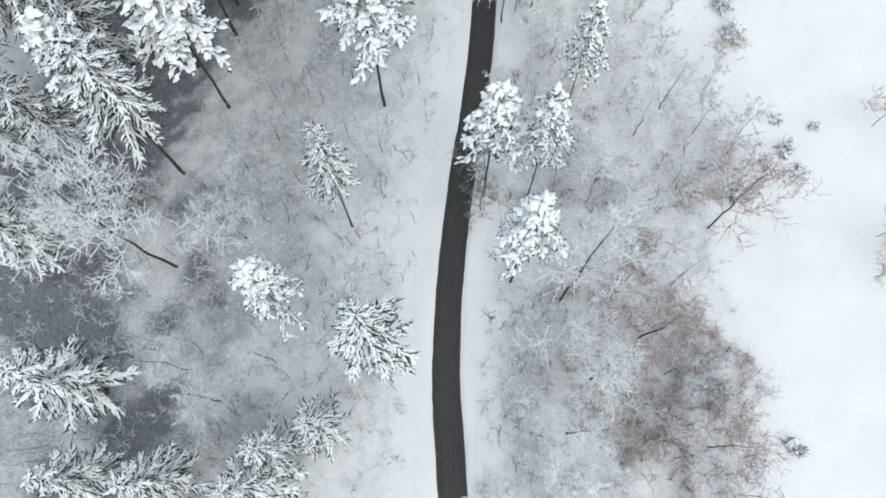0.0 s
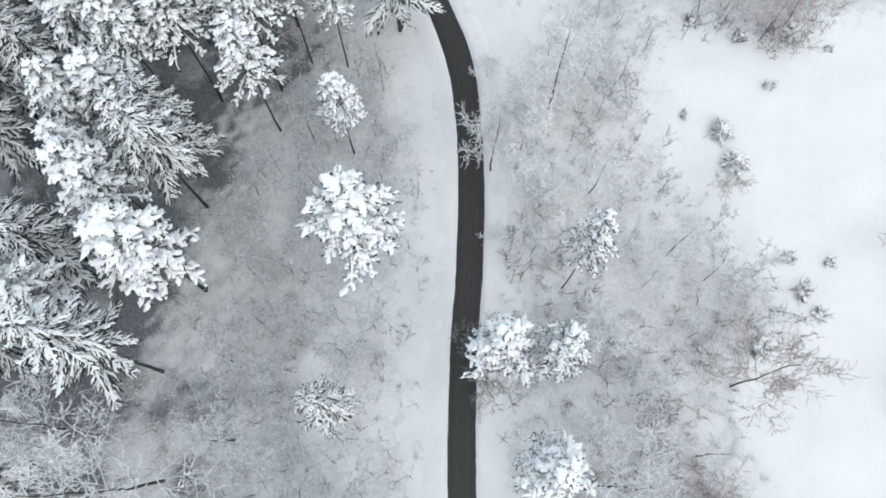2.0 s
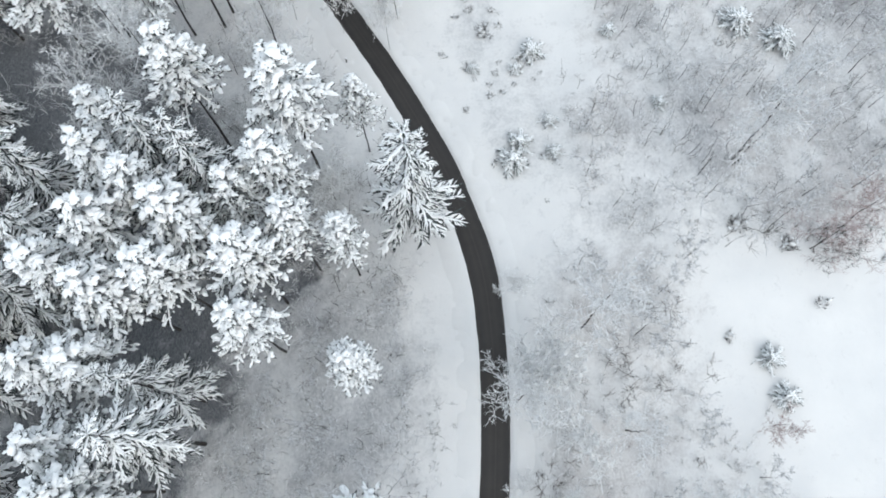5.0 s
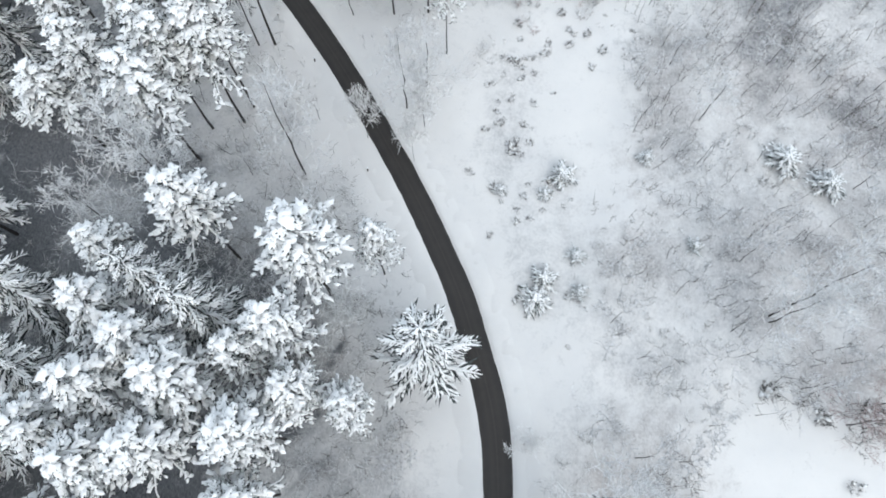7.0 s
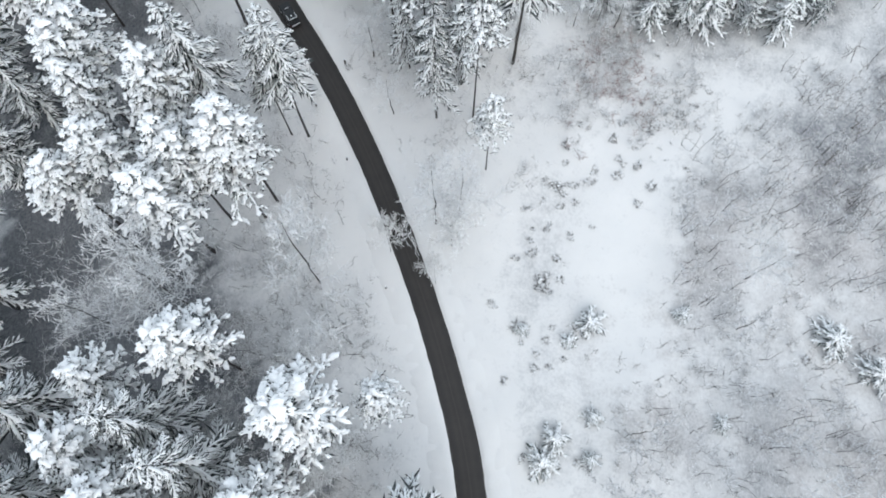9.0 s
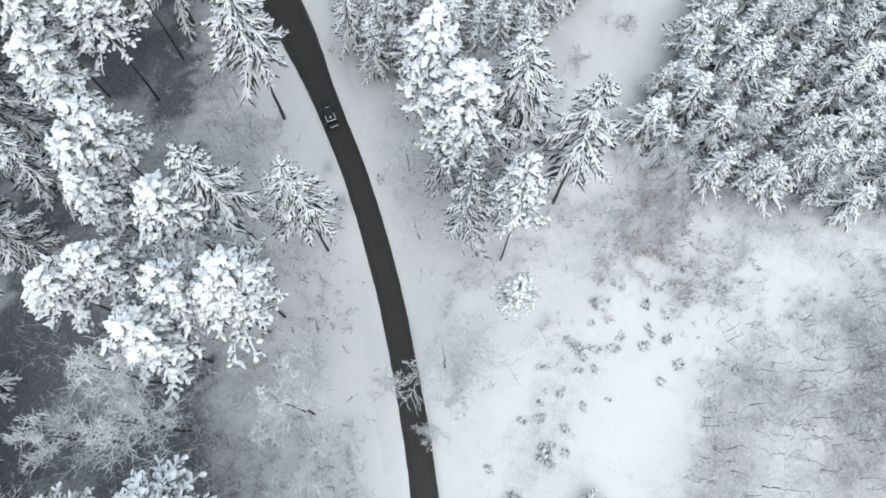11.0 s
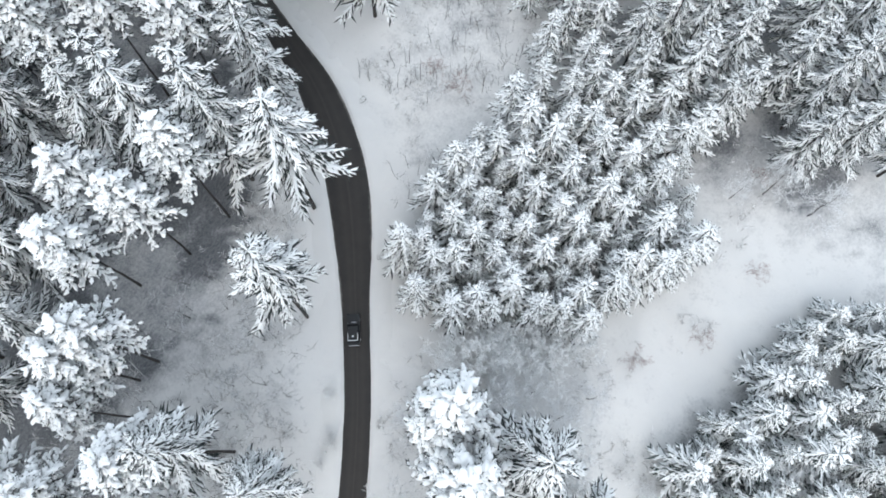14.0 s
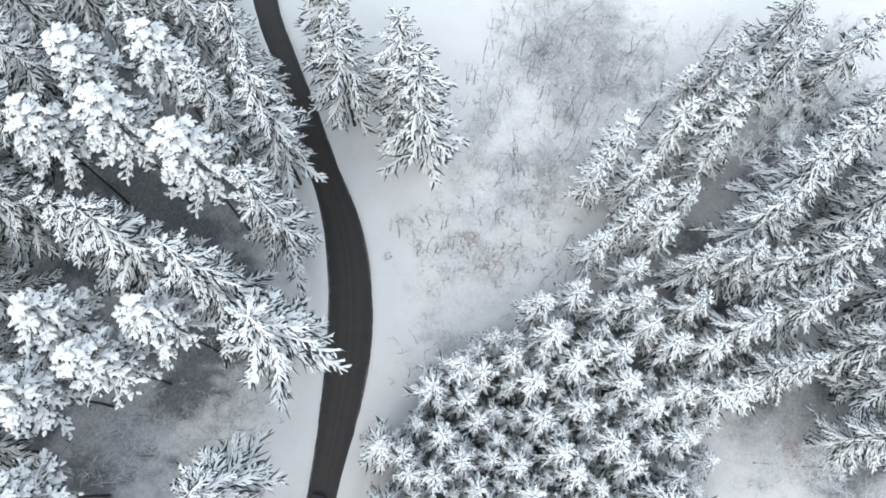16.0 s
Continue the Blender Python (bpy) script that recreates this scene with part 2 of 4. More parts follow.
def cones(p, q, r):
    """Fine twigs: spikes from p to q, roofed above and open below."""
    p, q = np.asarray(p, float), np.asarray(q, float)
    d, s, u = frames_of(q - p)
    r = np.broadcast_to(r, len(p))[:, None]
    v = np.stack([p - s * r - u * r * 0.5, p + u * r, p + s * r - u * r * 0.5, q], 1).reshape(-1, 3)
    f = (np.array([(0, 3, 1), (1, 3, 2)])[None] + (np.arange(len(p)) * 4)[:, None, None]).reshape(-1, 3)
    return v, f


def tubes(rng, path, rad, sides=5, squash=0.75, jitter=0.16, round_tip=True):
    """Lumpy sausages of snow along paths (n, k, 3) with radii (n, k) and rounded tips."""
    path, rad = np.asarray(path, float), np.asarray(rad, float)
    if round_tip:
        tip = path[:, -1] + unit(path[:, -1] - path[:, -2]) * rad[:, -1:] * 0.8
        path, rad = np.concatenate([path, tip[:, None]], 1), np.concatenate([rad, rad[:, -1:] * 0.3], 1)
    n, k = rad.shape
    way = np.gradient(path, axis=1)
    d, s, u = (x.reshape(n, k, 3) for x in frames_of(way.reshape(-1, 3)))
    ang = np.arange(sides) * 2 * np.pi / sides + 0.3
    r = rad[..., None] * (1 + rng.normal(0, jitter, (n, k, sides)))
    v = path[:, :, None] + s[:, :, None] * (np.cos(ang) * r)[..., None] + u[:, :, None] * (np.sin(ang) * r * squash)[..., None]
    f = []
    for a0 in range(k - 1):
        for i in range(sides):
            j = (i + 1) % sides
            f += [(a0 * sides + i, a0 * sides + j, a0 * sides + sides + j), (a0 * sides + i, a0 * sides + sides + j, a0 * sides + sides + i)]
    f = (np.array(f)[None] + (np.arange(n) * k * sides)[:, None, None]).reshape(-1, 3)
    return v.reshape(-1, 3), f


def ridges(rng, path, rad, rise=0.8):
    """Fingers of snow lying on twigs: a ridge from root to tip, widest in the middle point of three."""
    path, rad = np.asarray(path, float), np.asarray(rad, float)
    n = len(path)
    d, s, u = frames_of(path[:, 2] - path[:, 0])
    r = rad[:, None] * (1 + rng.normal(0, 0.22, (n, 3)))
    mid = path[:, 1]
    v = np.stack([path[:, 0], mid - s * r[:, :1] - u * r[:, :1] * 0.3, mid + u * r[:, 1:2] * rise, mid + s * r[:, 2:] - u * r[:, 2:] * 0.3, path[:, 2]], 1).reshape(-1, 3)
    f = np.array([(0, 2, 1), (0, 3, 2), (1, 2, 4), (2, 3, 4)])
    return v, (f[None] + (np.arange(n) * 5)[:, None, None]).reshape(-1, 3)


def domes(rng, centre, along, size, rough=0.2):
    """Cushions of snow, open below: centre, direction and half sizes (length, width, height)."""
    k, sides = len(centre), 5
    d, s, u = frames_of(np.asarray(along, float))
    ang = np.arange(sides) * 2 * np.pi / sides + rng.uniform(0, 1, (k, 1))
    size = np.asarray(size, float)
    rows = []
    for z, r in ((-0.45, 1.0), (0.45, 0.86)):
        reach = r * (1 + rng.normal(0, rough, (k, sides)))
        rows.append(d[:, None] * (np.cos(ang) * reach * size[:, :1])[..., None] + s[:, None] * (np.sin(ang) * reach * size[:, 1:2])[..., None] + u[:, None] * (z * (1 + rng.normal(0, rough, (k, sides))) * size[:, 2:])[..., None])
    top = u[:, None] * (size[:, 2:] * (1 + rng.normal(0, rough, (k, 1))))[..., None]
    v = np.concatenate(rows + [top], 1) + np.asarray(centre)[:, None]
    f = []
    for i in range(sides):
        j = (i + 1) % sides
        f += [(i, j, sides + j), (i, sides + j, sides + i), (sides + i, sides + j, 2 * sides)]
    return v.reshape(-1, 3), (np.array(f)[None] + (np.arange(k) * (2 * sides + 1))[:, None, None]).reshape(-1, 3)


def lobe_shape(sides, rings):
    v, f = [(-1.0, 0, 0)], []
    for t in rings:
        r = math.sqrt(1 - t * t)
        v += [(t, r * math.cos(2 * math.pi * i / sides), r * math.sin(2 * math.pi * i / sides)) for i in range(sides)]
    v.append((1.0, 0, 0))
    last = len(v) - 1
    for i in range(sides):
        j = (i + 1) % sides
        f.append((0, 1 + j, 1 + i))
        for k in range(len(rings) - 1):
            a0, b0 = 1 + k * sides, 1 + (k + 1) * sides
            f += [(a0 + i, a0 + j, b0 + j), (a0 + i, b0 + j, b0 + i)]
        f.append((last - sides + i, last - sides + j, last))
    return np.array(v), np.array(f)


FAT = lobe_shape(6, (-0.62, 0.05, 0.66))


def lobes(rng, centre, along, size, shape=FAT, rough=0.16):
    """Lumps of snow: centre, direction and half sizes (length, width, height)."""
    v0, f0 = shape
    d, s, u = frames_of(np.asarray(along, float))
    k = len(d)
    v = v0[None] * (1 + rng.normal(0, rough, (k, len(v0), 1)))
    size = np.asarray(size, float)
    v = v * size[:, None, :]
    w = v[..., :1] * d[:, None] + v[..., 1:2] * s[:, None] + v[..., 2:] * u[:, None] + np.asarray(centre)[:, None]
    f = (f0[None] + (np.arange(k) * len(v0))[:, None, None]).reshape(-1, 3)
    return w.reshape(-1, 3), f


def blades(rng, root, tip, width):
    """Flat needle sprays, one triangle each."""
    root, tip = np.asarray(root), np.asarray(tip)
    side = unit(np.cross(tip - root, rng.normal(0, 1, root.shape))) * np.broadcast_to(width, len(root))[:, None]
    v = np.stack([root - side, root + side, tip], 1).reshape(-1, 3)
    return v, np.arange(len(v)).reshape(-1, 3)


# ---- lie of the land ----
def ease(u):
    u = np.clip(u, 0, 1)
    return u * u * (3 - 2 * u)


def lie(x, y):
    return -4.2 * ease((y - 0.2 * x - 76) / 54)


ROAD = [
    (2.5, -70, 3.7), (2.2, -40, 3.7), (1.5, -15, 3.7), (0.6, 0.8, 3.7), (0.17, 10, 3.65), (0.76, 22.7, 3.55), (2.5, 37.5, 3.55), (4.4, 49, 3.6), (5.95, 62, 3.6), (6.42, 72, 3.65),
    (5.97, 81, 3.75), (3.76, 90.7, 3.7), (1.65, 97.9, 3.6), (-1.69, 106.3, 3.55), (-5.28, 114.3, 3.55), (-10.47, 124.35, 3.5), (-16.1, 134.4, 3.5), (-21.2, 142.4, 3.55), (-26.0, 149.3, 3.6),
    (-31.05, 155.7, 3.65), (-36.1, 161.8, 4.1), (-41.55, 168.25, 5.4), (-47.1, 174.1, 6.2), (-53.8, 179.5, 6.1), (-61.3, 184, 5.4),
]
ROAD += [(-70, 187.4, 4.3), (-79, 190.8, 3.8), (-89, 194.2, 3.7), (-100, 198.5, 3.7), (-125, 212, 3.7), (-170, 240, 3.7)]


def spline(points, step):
    """A smooth line through points, one place about every step metres."""
    p = np.array(points, float)
    p = np.vstack([2 * p[0] - p[1], p, 2 * p[-1] - p[-2]])
    out = []
    for i in range(1, len(p) - 2):
        k = max(2, int(np.linalg.norm(p[i + 1, :2] - p[i, :2]) / step))
        t = (np.arange(k) / k)[:, None]
        out.append(0.5 * (2 * p[i] + (p[i + 1] - p[i - 1]) * t + (2 * p[i - 1] - 5 * p[i] + 4 * p[i + 1] - p[i + 2]) * t * t + (3 * p[i] - p[i - 1] - 3 * p[i + 1] + p[i + 2]) * t ** 3))
    return np.vstack(out + [p[-2:-1]])


LINE = spline(ROAD, 1.0)


def road_gap(x, y):
    """Distance from the road's edge (minus: on the road)."""
    x, y = np.asarray(x, float), np.asarray(y, float)
    best = np.full(x.shape, 1e9)
    for i in range(0, len(LINE)):
        cx, cy, w = LINE[i]
        best = np.minimum(best, np.hypot(x - cx, y - cy) - w / 2)
    return best


def wave(x, y, length, seed):
    """Smooth value noise, -1 to 1."""
    rng = np.random.default_rng(seed)
    grid = rng.uniform(-1, 1, (256, 256))
    u, v = x / length + 77.3, y / length + 41.7
    i, j = np.floor(u).astype(int), np.floor(v).astype(int)
    a, b = ease(u - i), ease(v - j)
    g = lambda m, k: grid[m % 256, k % 256]
    return (g(i, j) * (1 - a) + g(i + 1, j) * a) * (1 - b) + (g(i, j + 1) * (1 - a) + g(i + 1, j + 1) * a) * b


def drifts(x, y):
    return 0.22 * wave(x, y, 9.0, 3) + 0.12 * wave(x, y, 3.1, 4) + 0.07 * wave(x, y, 1.3, 5)


def ground_z(x, y):
    """Height of the snow."""
    x, y = np.asarray(x, float), np.asarray(y, float)
    gap = road_gap(x, y)
    bank = 0.22 * ease(gap / 0.8 + 0.2) + 0.10 * np.exp(-((gap - 1.1) / 0.7) ** 2)
    return lie(x, y) + np.where(gap < 1.1, -0.3, bank - 0.05) + drifts(x, y) * ease((gap - 0.6) / 5)


def axis(lo, hi, step):
    inner = np.arange(lo, hi + step / 2, step)
    grow = 4.0 * 1.35 ** np.arange(1, 22)
    return np.concatenate([(lo - np.cumsum(grow))[::-1], inner, hi + np.cumsum(grow)])


def within(poly, x, y):
    hit = np.zeros(x.shape, bool)
    for (x0, y0), (x1, y1) in zip(poly, poly[1:] + poly[:1]):
        if y0 != y1:
            hit ^= ((y0 > y) != (y1 > y)) & (x < (x1 - x0) * (y - y0) / (y1 - y0) + x0)
    return hit


# where scrub stands; FOREST, NORTH_EAST, DENSE, STANDS: where shade is painted on the snow
CLEARING = [(-60, -25), (-6, -25), (-5, 20), (-3, 60), (-2, 76), (-14, 78), (-26, 70), (-28, 40), (-60, 40)]
UNDERWOOD = [(-60, -25), (-37, -25), (-33, 5), (-33, 34), (-40, 42), (-60, 44)]
TUSSOCKS = [(8, 93), (20, 93), (21, 116), (15, 122), (16, 136), (8, 137), (5, 122), (6, 104)]
EAST_STRIP = [(6, -25), (38, -25), (36, 12), (32, 26), (46, 36), (40, 48), (34, 56), (35, 80), (14, 80), (9, 50), (5, 20)]
MOOR = [(20, 84), (36, 82), (62, 84), (84, 92), (84, 160), (45, 160), (30, 138), (26, 116), (22, 100)]
WEST_EDGE = [(-4, 76), (-1, 90), (-10, 108), (-20, 126), (-34, 148), (-44, 158), (-62, 150), (-45, 120), (-40, 100), (-26, 95), (-20, 76)]
GLADE = [(-6, 128), (4, 134), (10, 150), (9, 165), (2, 176), (8, 200), (-2, 222), (-8, 200), (2, 182), (-20, 163), (-26, 158), (-18, 140)]
NORTH = [(-37, 176), (-36, 200), (-44, 212), (-46, 240), (-80, 240), (-60, 205), (-52, 192)]
EAST_END = [(9, 166), (20, 158), (36, 156), (50, 164), (70, 150), (84, 170), (84, 240), (40, 230), (20, 205), (40, 200)]
FOREST = [(-124, 162), (-108, 144), (-92, 136), (-68, 118), (-60, 60), (-60, -25), (-50, -25), (-49, 10), (-48, 30), (-36, 42), (-30, 60), (-27, 74), (-17, 80), (-15, 92), (-28, 108), (-38, 120), (-48, 128), (-52, 145), (-53, 160), (-60, 174), (-112, 192)]


TRACKSIDE = [(8.7, 150), (10.5, 159), (20, 161), (28, 160), (29, 152), (25, 148), (17, 145), (12, 143)]
FAR_MOOR = [(46, 122), (84, 112), (84, 164), (50, 160), (40, 140)]
DENSE = [(14, 168), (20, 166), (33, 165), (48, 169), (56, 190), (45, 208), (26, 200), (19, 192), (15, 178)]
NORTH_EAST = [(-36, 222), (-10, 206), (8, 206), (30, 216), (40, 258), (-36, 258)]
STANDS = [(-31, 172), (-26, 169), (-14, 176), (-7, 190), (-12, 204), (-29, 203)]


def scrub_shade_cover(x, y):
    """Scrub thickness, 0 to 1, plus painted tree shade, with soft and uneven borders."""
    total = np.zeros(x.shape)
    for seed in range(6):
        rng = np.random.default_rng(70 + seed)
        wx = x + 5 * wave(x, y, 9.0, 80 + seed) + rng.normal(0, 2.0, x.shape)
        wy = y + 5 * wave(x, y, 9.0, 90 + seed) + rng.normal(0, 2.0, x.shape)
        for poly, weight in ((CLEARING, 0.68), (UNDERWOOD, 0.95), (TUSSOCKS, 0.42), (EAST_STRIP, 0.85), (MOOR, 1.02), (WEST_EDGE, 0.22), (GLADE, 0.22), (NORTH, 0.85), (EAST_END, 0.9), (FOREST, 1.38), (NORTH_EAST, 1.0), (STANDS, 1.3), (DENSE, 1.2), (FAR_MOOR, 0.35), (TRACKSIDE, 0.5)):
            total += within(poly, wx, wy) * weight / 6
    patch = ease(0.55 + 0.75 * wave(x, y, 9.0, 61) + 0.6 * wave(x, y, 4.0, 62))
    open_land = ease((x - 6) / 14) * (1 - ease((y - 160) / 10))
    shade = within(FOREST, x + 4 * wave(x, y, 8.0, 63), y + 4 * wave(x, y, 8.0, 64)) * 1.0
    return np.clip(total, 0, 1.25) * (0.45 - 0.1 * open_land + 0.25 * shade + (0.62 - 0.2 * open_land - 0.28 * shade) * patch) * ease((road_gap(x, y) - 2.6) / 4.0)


gx, gy = axis(-105, 85, 1.25), axis(-25, 260, 1.25)
X, Y = np.meshgrid(gx, gy, indexing="ij")
Z = ground_z(X.ravel(), Y.ravel())
idx = np.arange(X.size).reshape(X.shape)
quads = np.stack([idx[:-1, :-1], idx[1:, :-1], idx[1:, 1:], idx[:-1, 1:]], -1).reshape(-1, 4)
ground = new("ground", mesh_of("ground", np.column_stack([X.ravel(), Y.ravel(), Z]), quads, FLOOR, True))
ground.data.attributes.new("scrub_shade", "FLOAT", "POINT").data.foreach_set("value", scrub_shade_cover(X.ravel(), Y.ravel()).astype(np.float32))
ground.data.attributes.new("heath", "FLOAT", "POINT").data.foreach_set("value", (ease((X.ravel() - 6) / 14) * ease((150 - Y.ravel()) / 20) * ease(0.75 + 0.8 * wave(X.ravel(), Y.ravel(), 14.0, 65))).astype(np.float32))
tagged(ground, "snow-covered forest floor and open white meadow", "ground", kind="structure")


def build_road():
    side = np.column_stack([np.gradient(LINE[:, 1]), -np.gradient(LINE[:, 0])])
    side = unit(side)
    across = np.linspace(-1, 1, 9)
    s = np.arange(len(LINE))
    left = wave(s * 1.0, s * 0.0, 2.3, 8) * 0.10 + wave(s * 1.0, s * 0.0, 7.0, 9) * 0.10
    right = wave(s * 1.0, s * 0.0, 2.0, 10) * 0.10 + wave(s * 1.0, s * 0.0, 6.0, 11) * 0.10
    v, uv = [], []
    for k in across:
        half = LINE[:, 2] / 2 + 0.25 + np.where(k < 0, left, right)
        p = LINE[:, :2] + side * (half * k)[:, None]
        v.append(np.column_stack([p, lie(p[:, 0], p[:, 1]) + 0.02 + 0.04 * (1 - k * k)]))
        uv.append(np.full(len(LINE), (k + 1) / 2))
    v, uv = np.stack(v, 1), np.stack(uv, 1)
    n = np.arange(v.shape[0] * 9).reshape(-1, 9)
    f = np.stack([n[:-1, :-1], n[:-1, 1:], n[1:, 1:], n[1:, :-1]], -1).reshape(-1, 4)
    me = mesh_of("road", v.reshape(-1, 3), f, ASPHALT, True)
    layer = me.uv_layers.new(name="across")
    flat = uv.ravel()
    for loop, data in zip(me.loops, layer.data):
        data.uv = (flat[loop.vertex_index], 0.0)
    return tagged(new("road", me), "narrow wet dark asphalt road with slushy edges", "road", kind="structure")


build_road()


def build_bank(sgn):
    """Ploughed snow along one edge of the road."""
    side = unit(np.column_stack([np.gradient(LINE[:, 1]), -np.gradient(LINE[:, 0])])) * sgn
    fine = np.arange(0, len(LINE) - 1, 0.35)
    at = lambda col: np.interp(fine, np.arange(len(LINE)), col)
    cx, cy, half, sx, sy = at(LINE[:, 0]), at(LINE[:, 1]), at(LINE[:, 2]) / 2, at(side[:, 0]), at(side[:, 1])
    ragged = wave(fine, fine * 0, 1.1, 40 + sgn) * 0.05 + wave(fine, fine * 0, 3.7, 43 + sgn) * 0.07 + wave(fine, fine * 0, 0.5, 46 + sgn) * 0.04 + 0.10
    rows = []
    for k, (gap, rise) in enumerate(((-0.25, -0.04), (0.0, 0.05), (0.18, 0.17), (0.5, 0.27), (1.0, 0.30), (1.7, 0.24), (3.0, 0.17), (4.4, -0.3))):
        d = half + gap + ragged * max(0.0, 1 - k / 6)
        x, y = cx + sx * d, cy + sy * d
        lump = wave(x, y, 0.9, 50) * 0.05 + wave(x, y, 2.2, 51) * 0.06
        rows.append(np.column_stack([x, y, lie(x, y) + rise + (lump if k > 1 else 0) + drifts(x, y) * ease((gap - 0.6) / 5)]))
    v = np.stack(rows, 1)
    n = np.arange(v.shape[0] * 8).reshape(-1, 8)
    f = np.stack([n[:-1, :-1], n[:-1, 1:], n[1:, 1:], n[1:, :-1]], -1).reshape(-1, 4)
    return tagged(new("snow_bank", mesh_of("snow_bank", v.reshape(-1, 3), f[:, ::sgn], SNOW, True)), "low ploughed snow bank along the road edge", "snow bank", kind="structure")


build_bank(1)
build_bank(-1)


# ---- trees ----
def trunk_shape(rng, height, radius, lean=0.3):
    z = np.linspace(0, 1, 9)
    p = np.column_stack([np.cumsum(rng.normal(0, lean * 0.2, 9)), np.cumsum(rng.normal(0, lean * 0.2, 9)), z * height])
    p[:, :2] -= p[:1, :2]
    p[0, 2] = -0.6
    r = radius * (1 - z * 0.93)
    r[0] *= 1.15
    return rods(p[:-1], p[1:], r[:-1], r[1:], 6), p


def pine(seed):
    """A tall pine, 30 m high with a crown 5 m in radius, its boughs under cushions of snow."""
    rng = np.random.default_rng(seed)
    h, big = 30.0, 5.0
    stem, line = trunk_shape(rng, h * 0.96, 0.21)
    limbs, spine, spine_r, puff, way_of, size, nr, nt = [], [], [], [], [], [], [], []
    bulge = rng.uniform(0.74, 1.14, 12)
    for k, f in enumerate(np.linspace(0.985, 0.64, 8)):
        reach = big * (0.20 + 0.82 * (k / 7) ** 0.75)
        n = (4, 5, 6, 7, 7, 8, 8, 8)[k]
        for i in range(n):
            ang = 2 * math.pi * (i + rng.uniform(-0.3, 0.3)) / n + k * 1.9
            L = reach * bulge[int(ang / (2 * math.pi) * 12) % 12] * rng.uniform(0.72, 1.1)
            rise = rng.uniform(0.25, 0.5) * (1 - k / 8) + rng.uniform(-0.1, 0.1)
            out = np.array([math.cos(ang), math.sin(ang), 0.0])
            cross = np.array([-out[1], out[0], 0.0])
            base = np.array([np.interp(f * h, line[:, 2], line[:, 0]), np.interp(f * h, line[:, 2], line[:, 1]), f * h - 0.4 + rng.uniform(-0.4, 0.4)])
            bend = rng.normal(0, 0.10)
            at = lambda t: base + out * L * t + cross * L * bend * t * t + np.array([0, 0, L * (rise * t - 0.32 * t * t)])
            limbs += [(at(0.0), at(0.5), 0.07, 0.05), (at(0.5), at(0.95), 0.05, 0.02)]
            spine.append([at(t) for t in (0.25, 0.6, 0.95)])
            spine_r.append(np.array([0.10, 0.16, 0.12]) * rng.uniform(0.8, 1.25, 3))
            for t in (0.42, 0.60, 0.78, 0.95):
                for sgn in (-1, 1):
                    if rng.random() < 0.12:
                        continue
                    fl = (0.30 * L * (1.1 - 0.75 * t) + 0.22) * rng.uniform(0.5, 1.25)
                    way = unit(out * rng.uniform(0.6, 1.2) + cross * sgn * rng.uniform(0.5, 1.0) + np.array([0, 0, rng.uniform(-0.45, 0.0)]))
                    p0 = at(t)
                    end = p0 + way * fl + np.array([0, 0, -0.15 * fl])
                    for u in ((0.55, 1.0), (0.25, 0.65, 1.02))[fl > 0.6]:
                        if rng.random() < 0.10:
                            continue
                        g = rng.choice((0.17, 0.24, 0.34)) * rng.uniform(0.8, 1.25) * (1.15 - 0.04 * k)
                        puff.append(p0 + (end - p0) * u + rng.normal(0, 0.08, 3))
                        way_of.append(way + rng.normal(0, 0.13, 3))
                        size.append((g * rng.uniform(1.2, 2.1), g * rng.uniform(0.7, 1.05), g * rng.uniform(0.5, 0.8)))
                    for _ in range(4):
                        root = p0 + (end - p0) * rng.uniform(0.2, 1.1) - (0, 0, 0.12)
                        nr.append(root)
                        nt.append(root + unit(way * 0.7 + rng.normal(0, 0.7, 3) + (0, 0, -0.35)) * rng.uniform(0.45, 0.85))
    p, q, r0, r1 = (np.array(x) for x in zip(*limbs))
    snow = merged([tubes(rng, spine, spine_r, 4, 0.6, 0.25, False), domes(rng, puff, way_of, size, 0.26)])
    return {"trunk": (merged([stem, rods(p, q, r0, r1, 3)]), BARK, False), "foliage": (blades(rng, np.array(nr), np.array(nt), rng.uniform(0.08, 0.18, len(nr))), NEEDLES, False), "snow_load": (snow, BOUGH, True)}


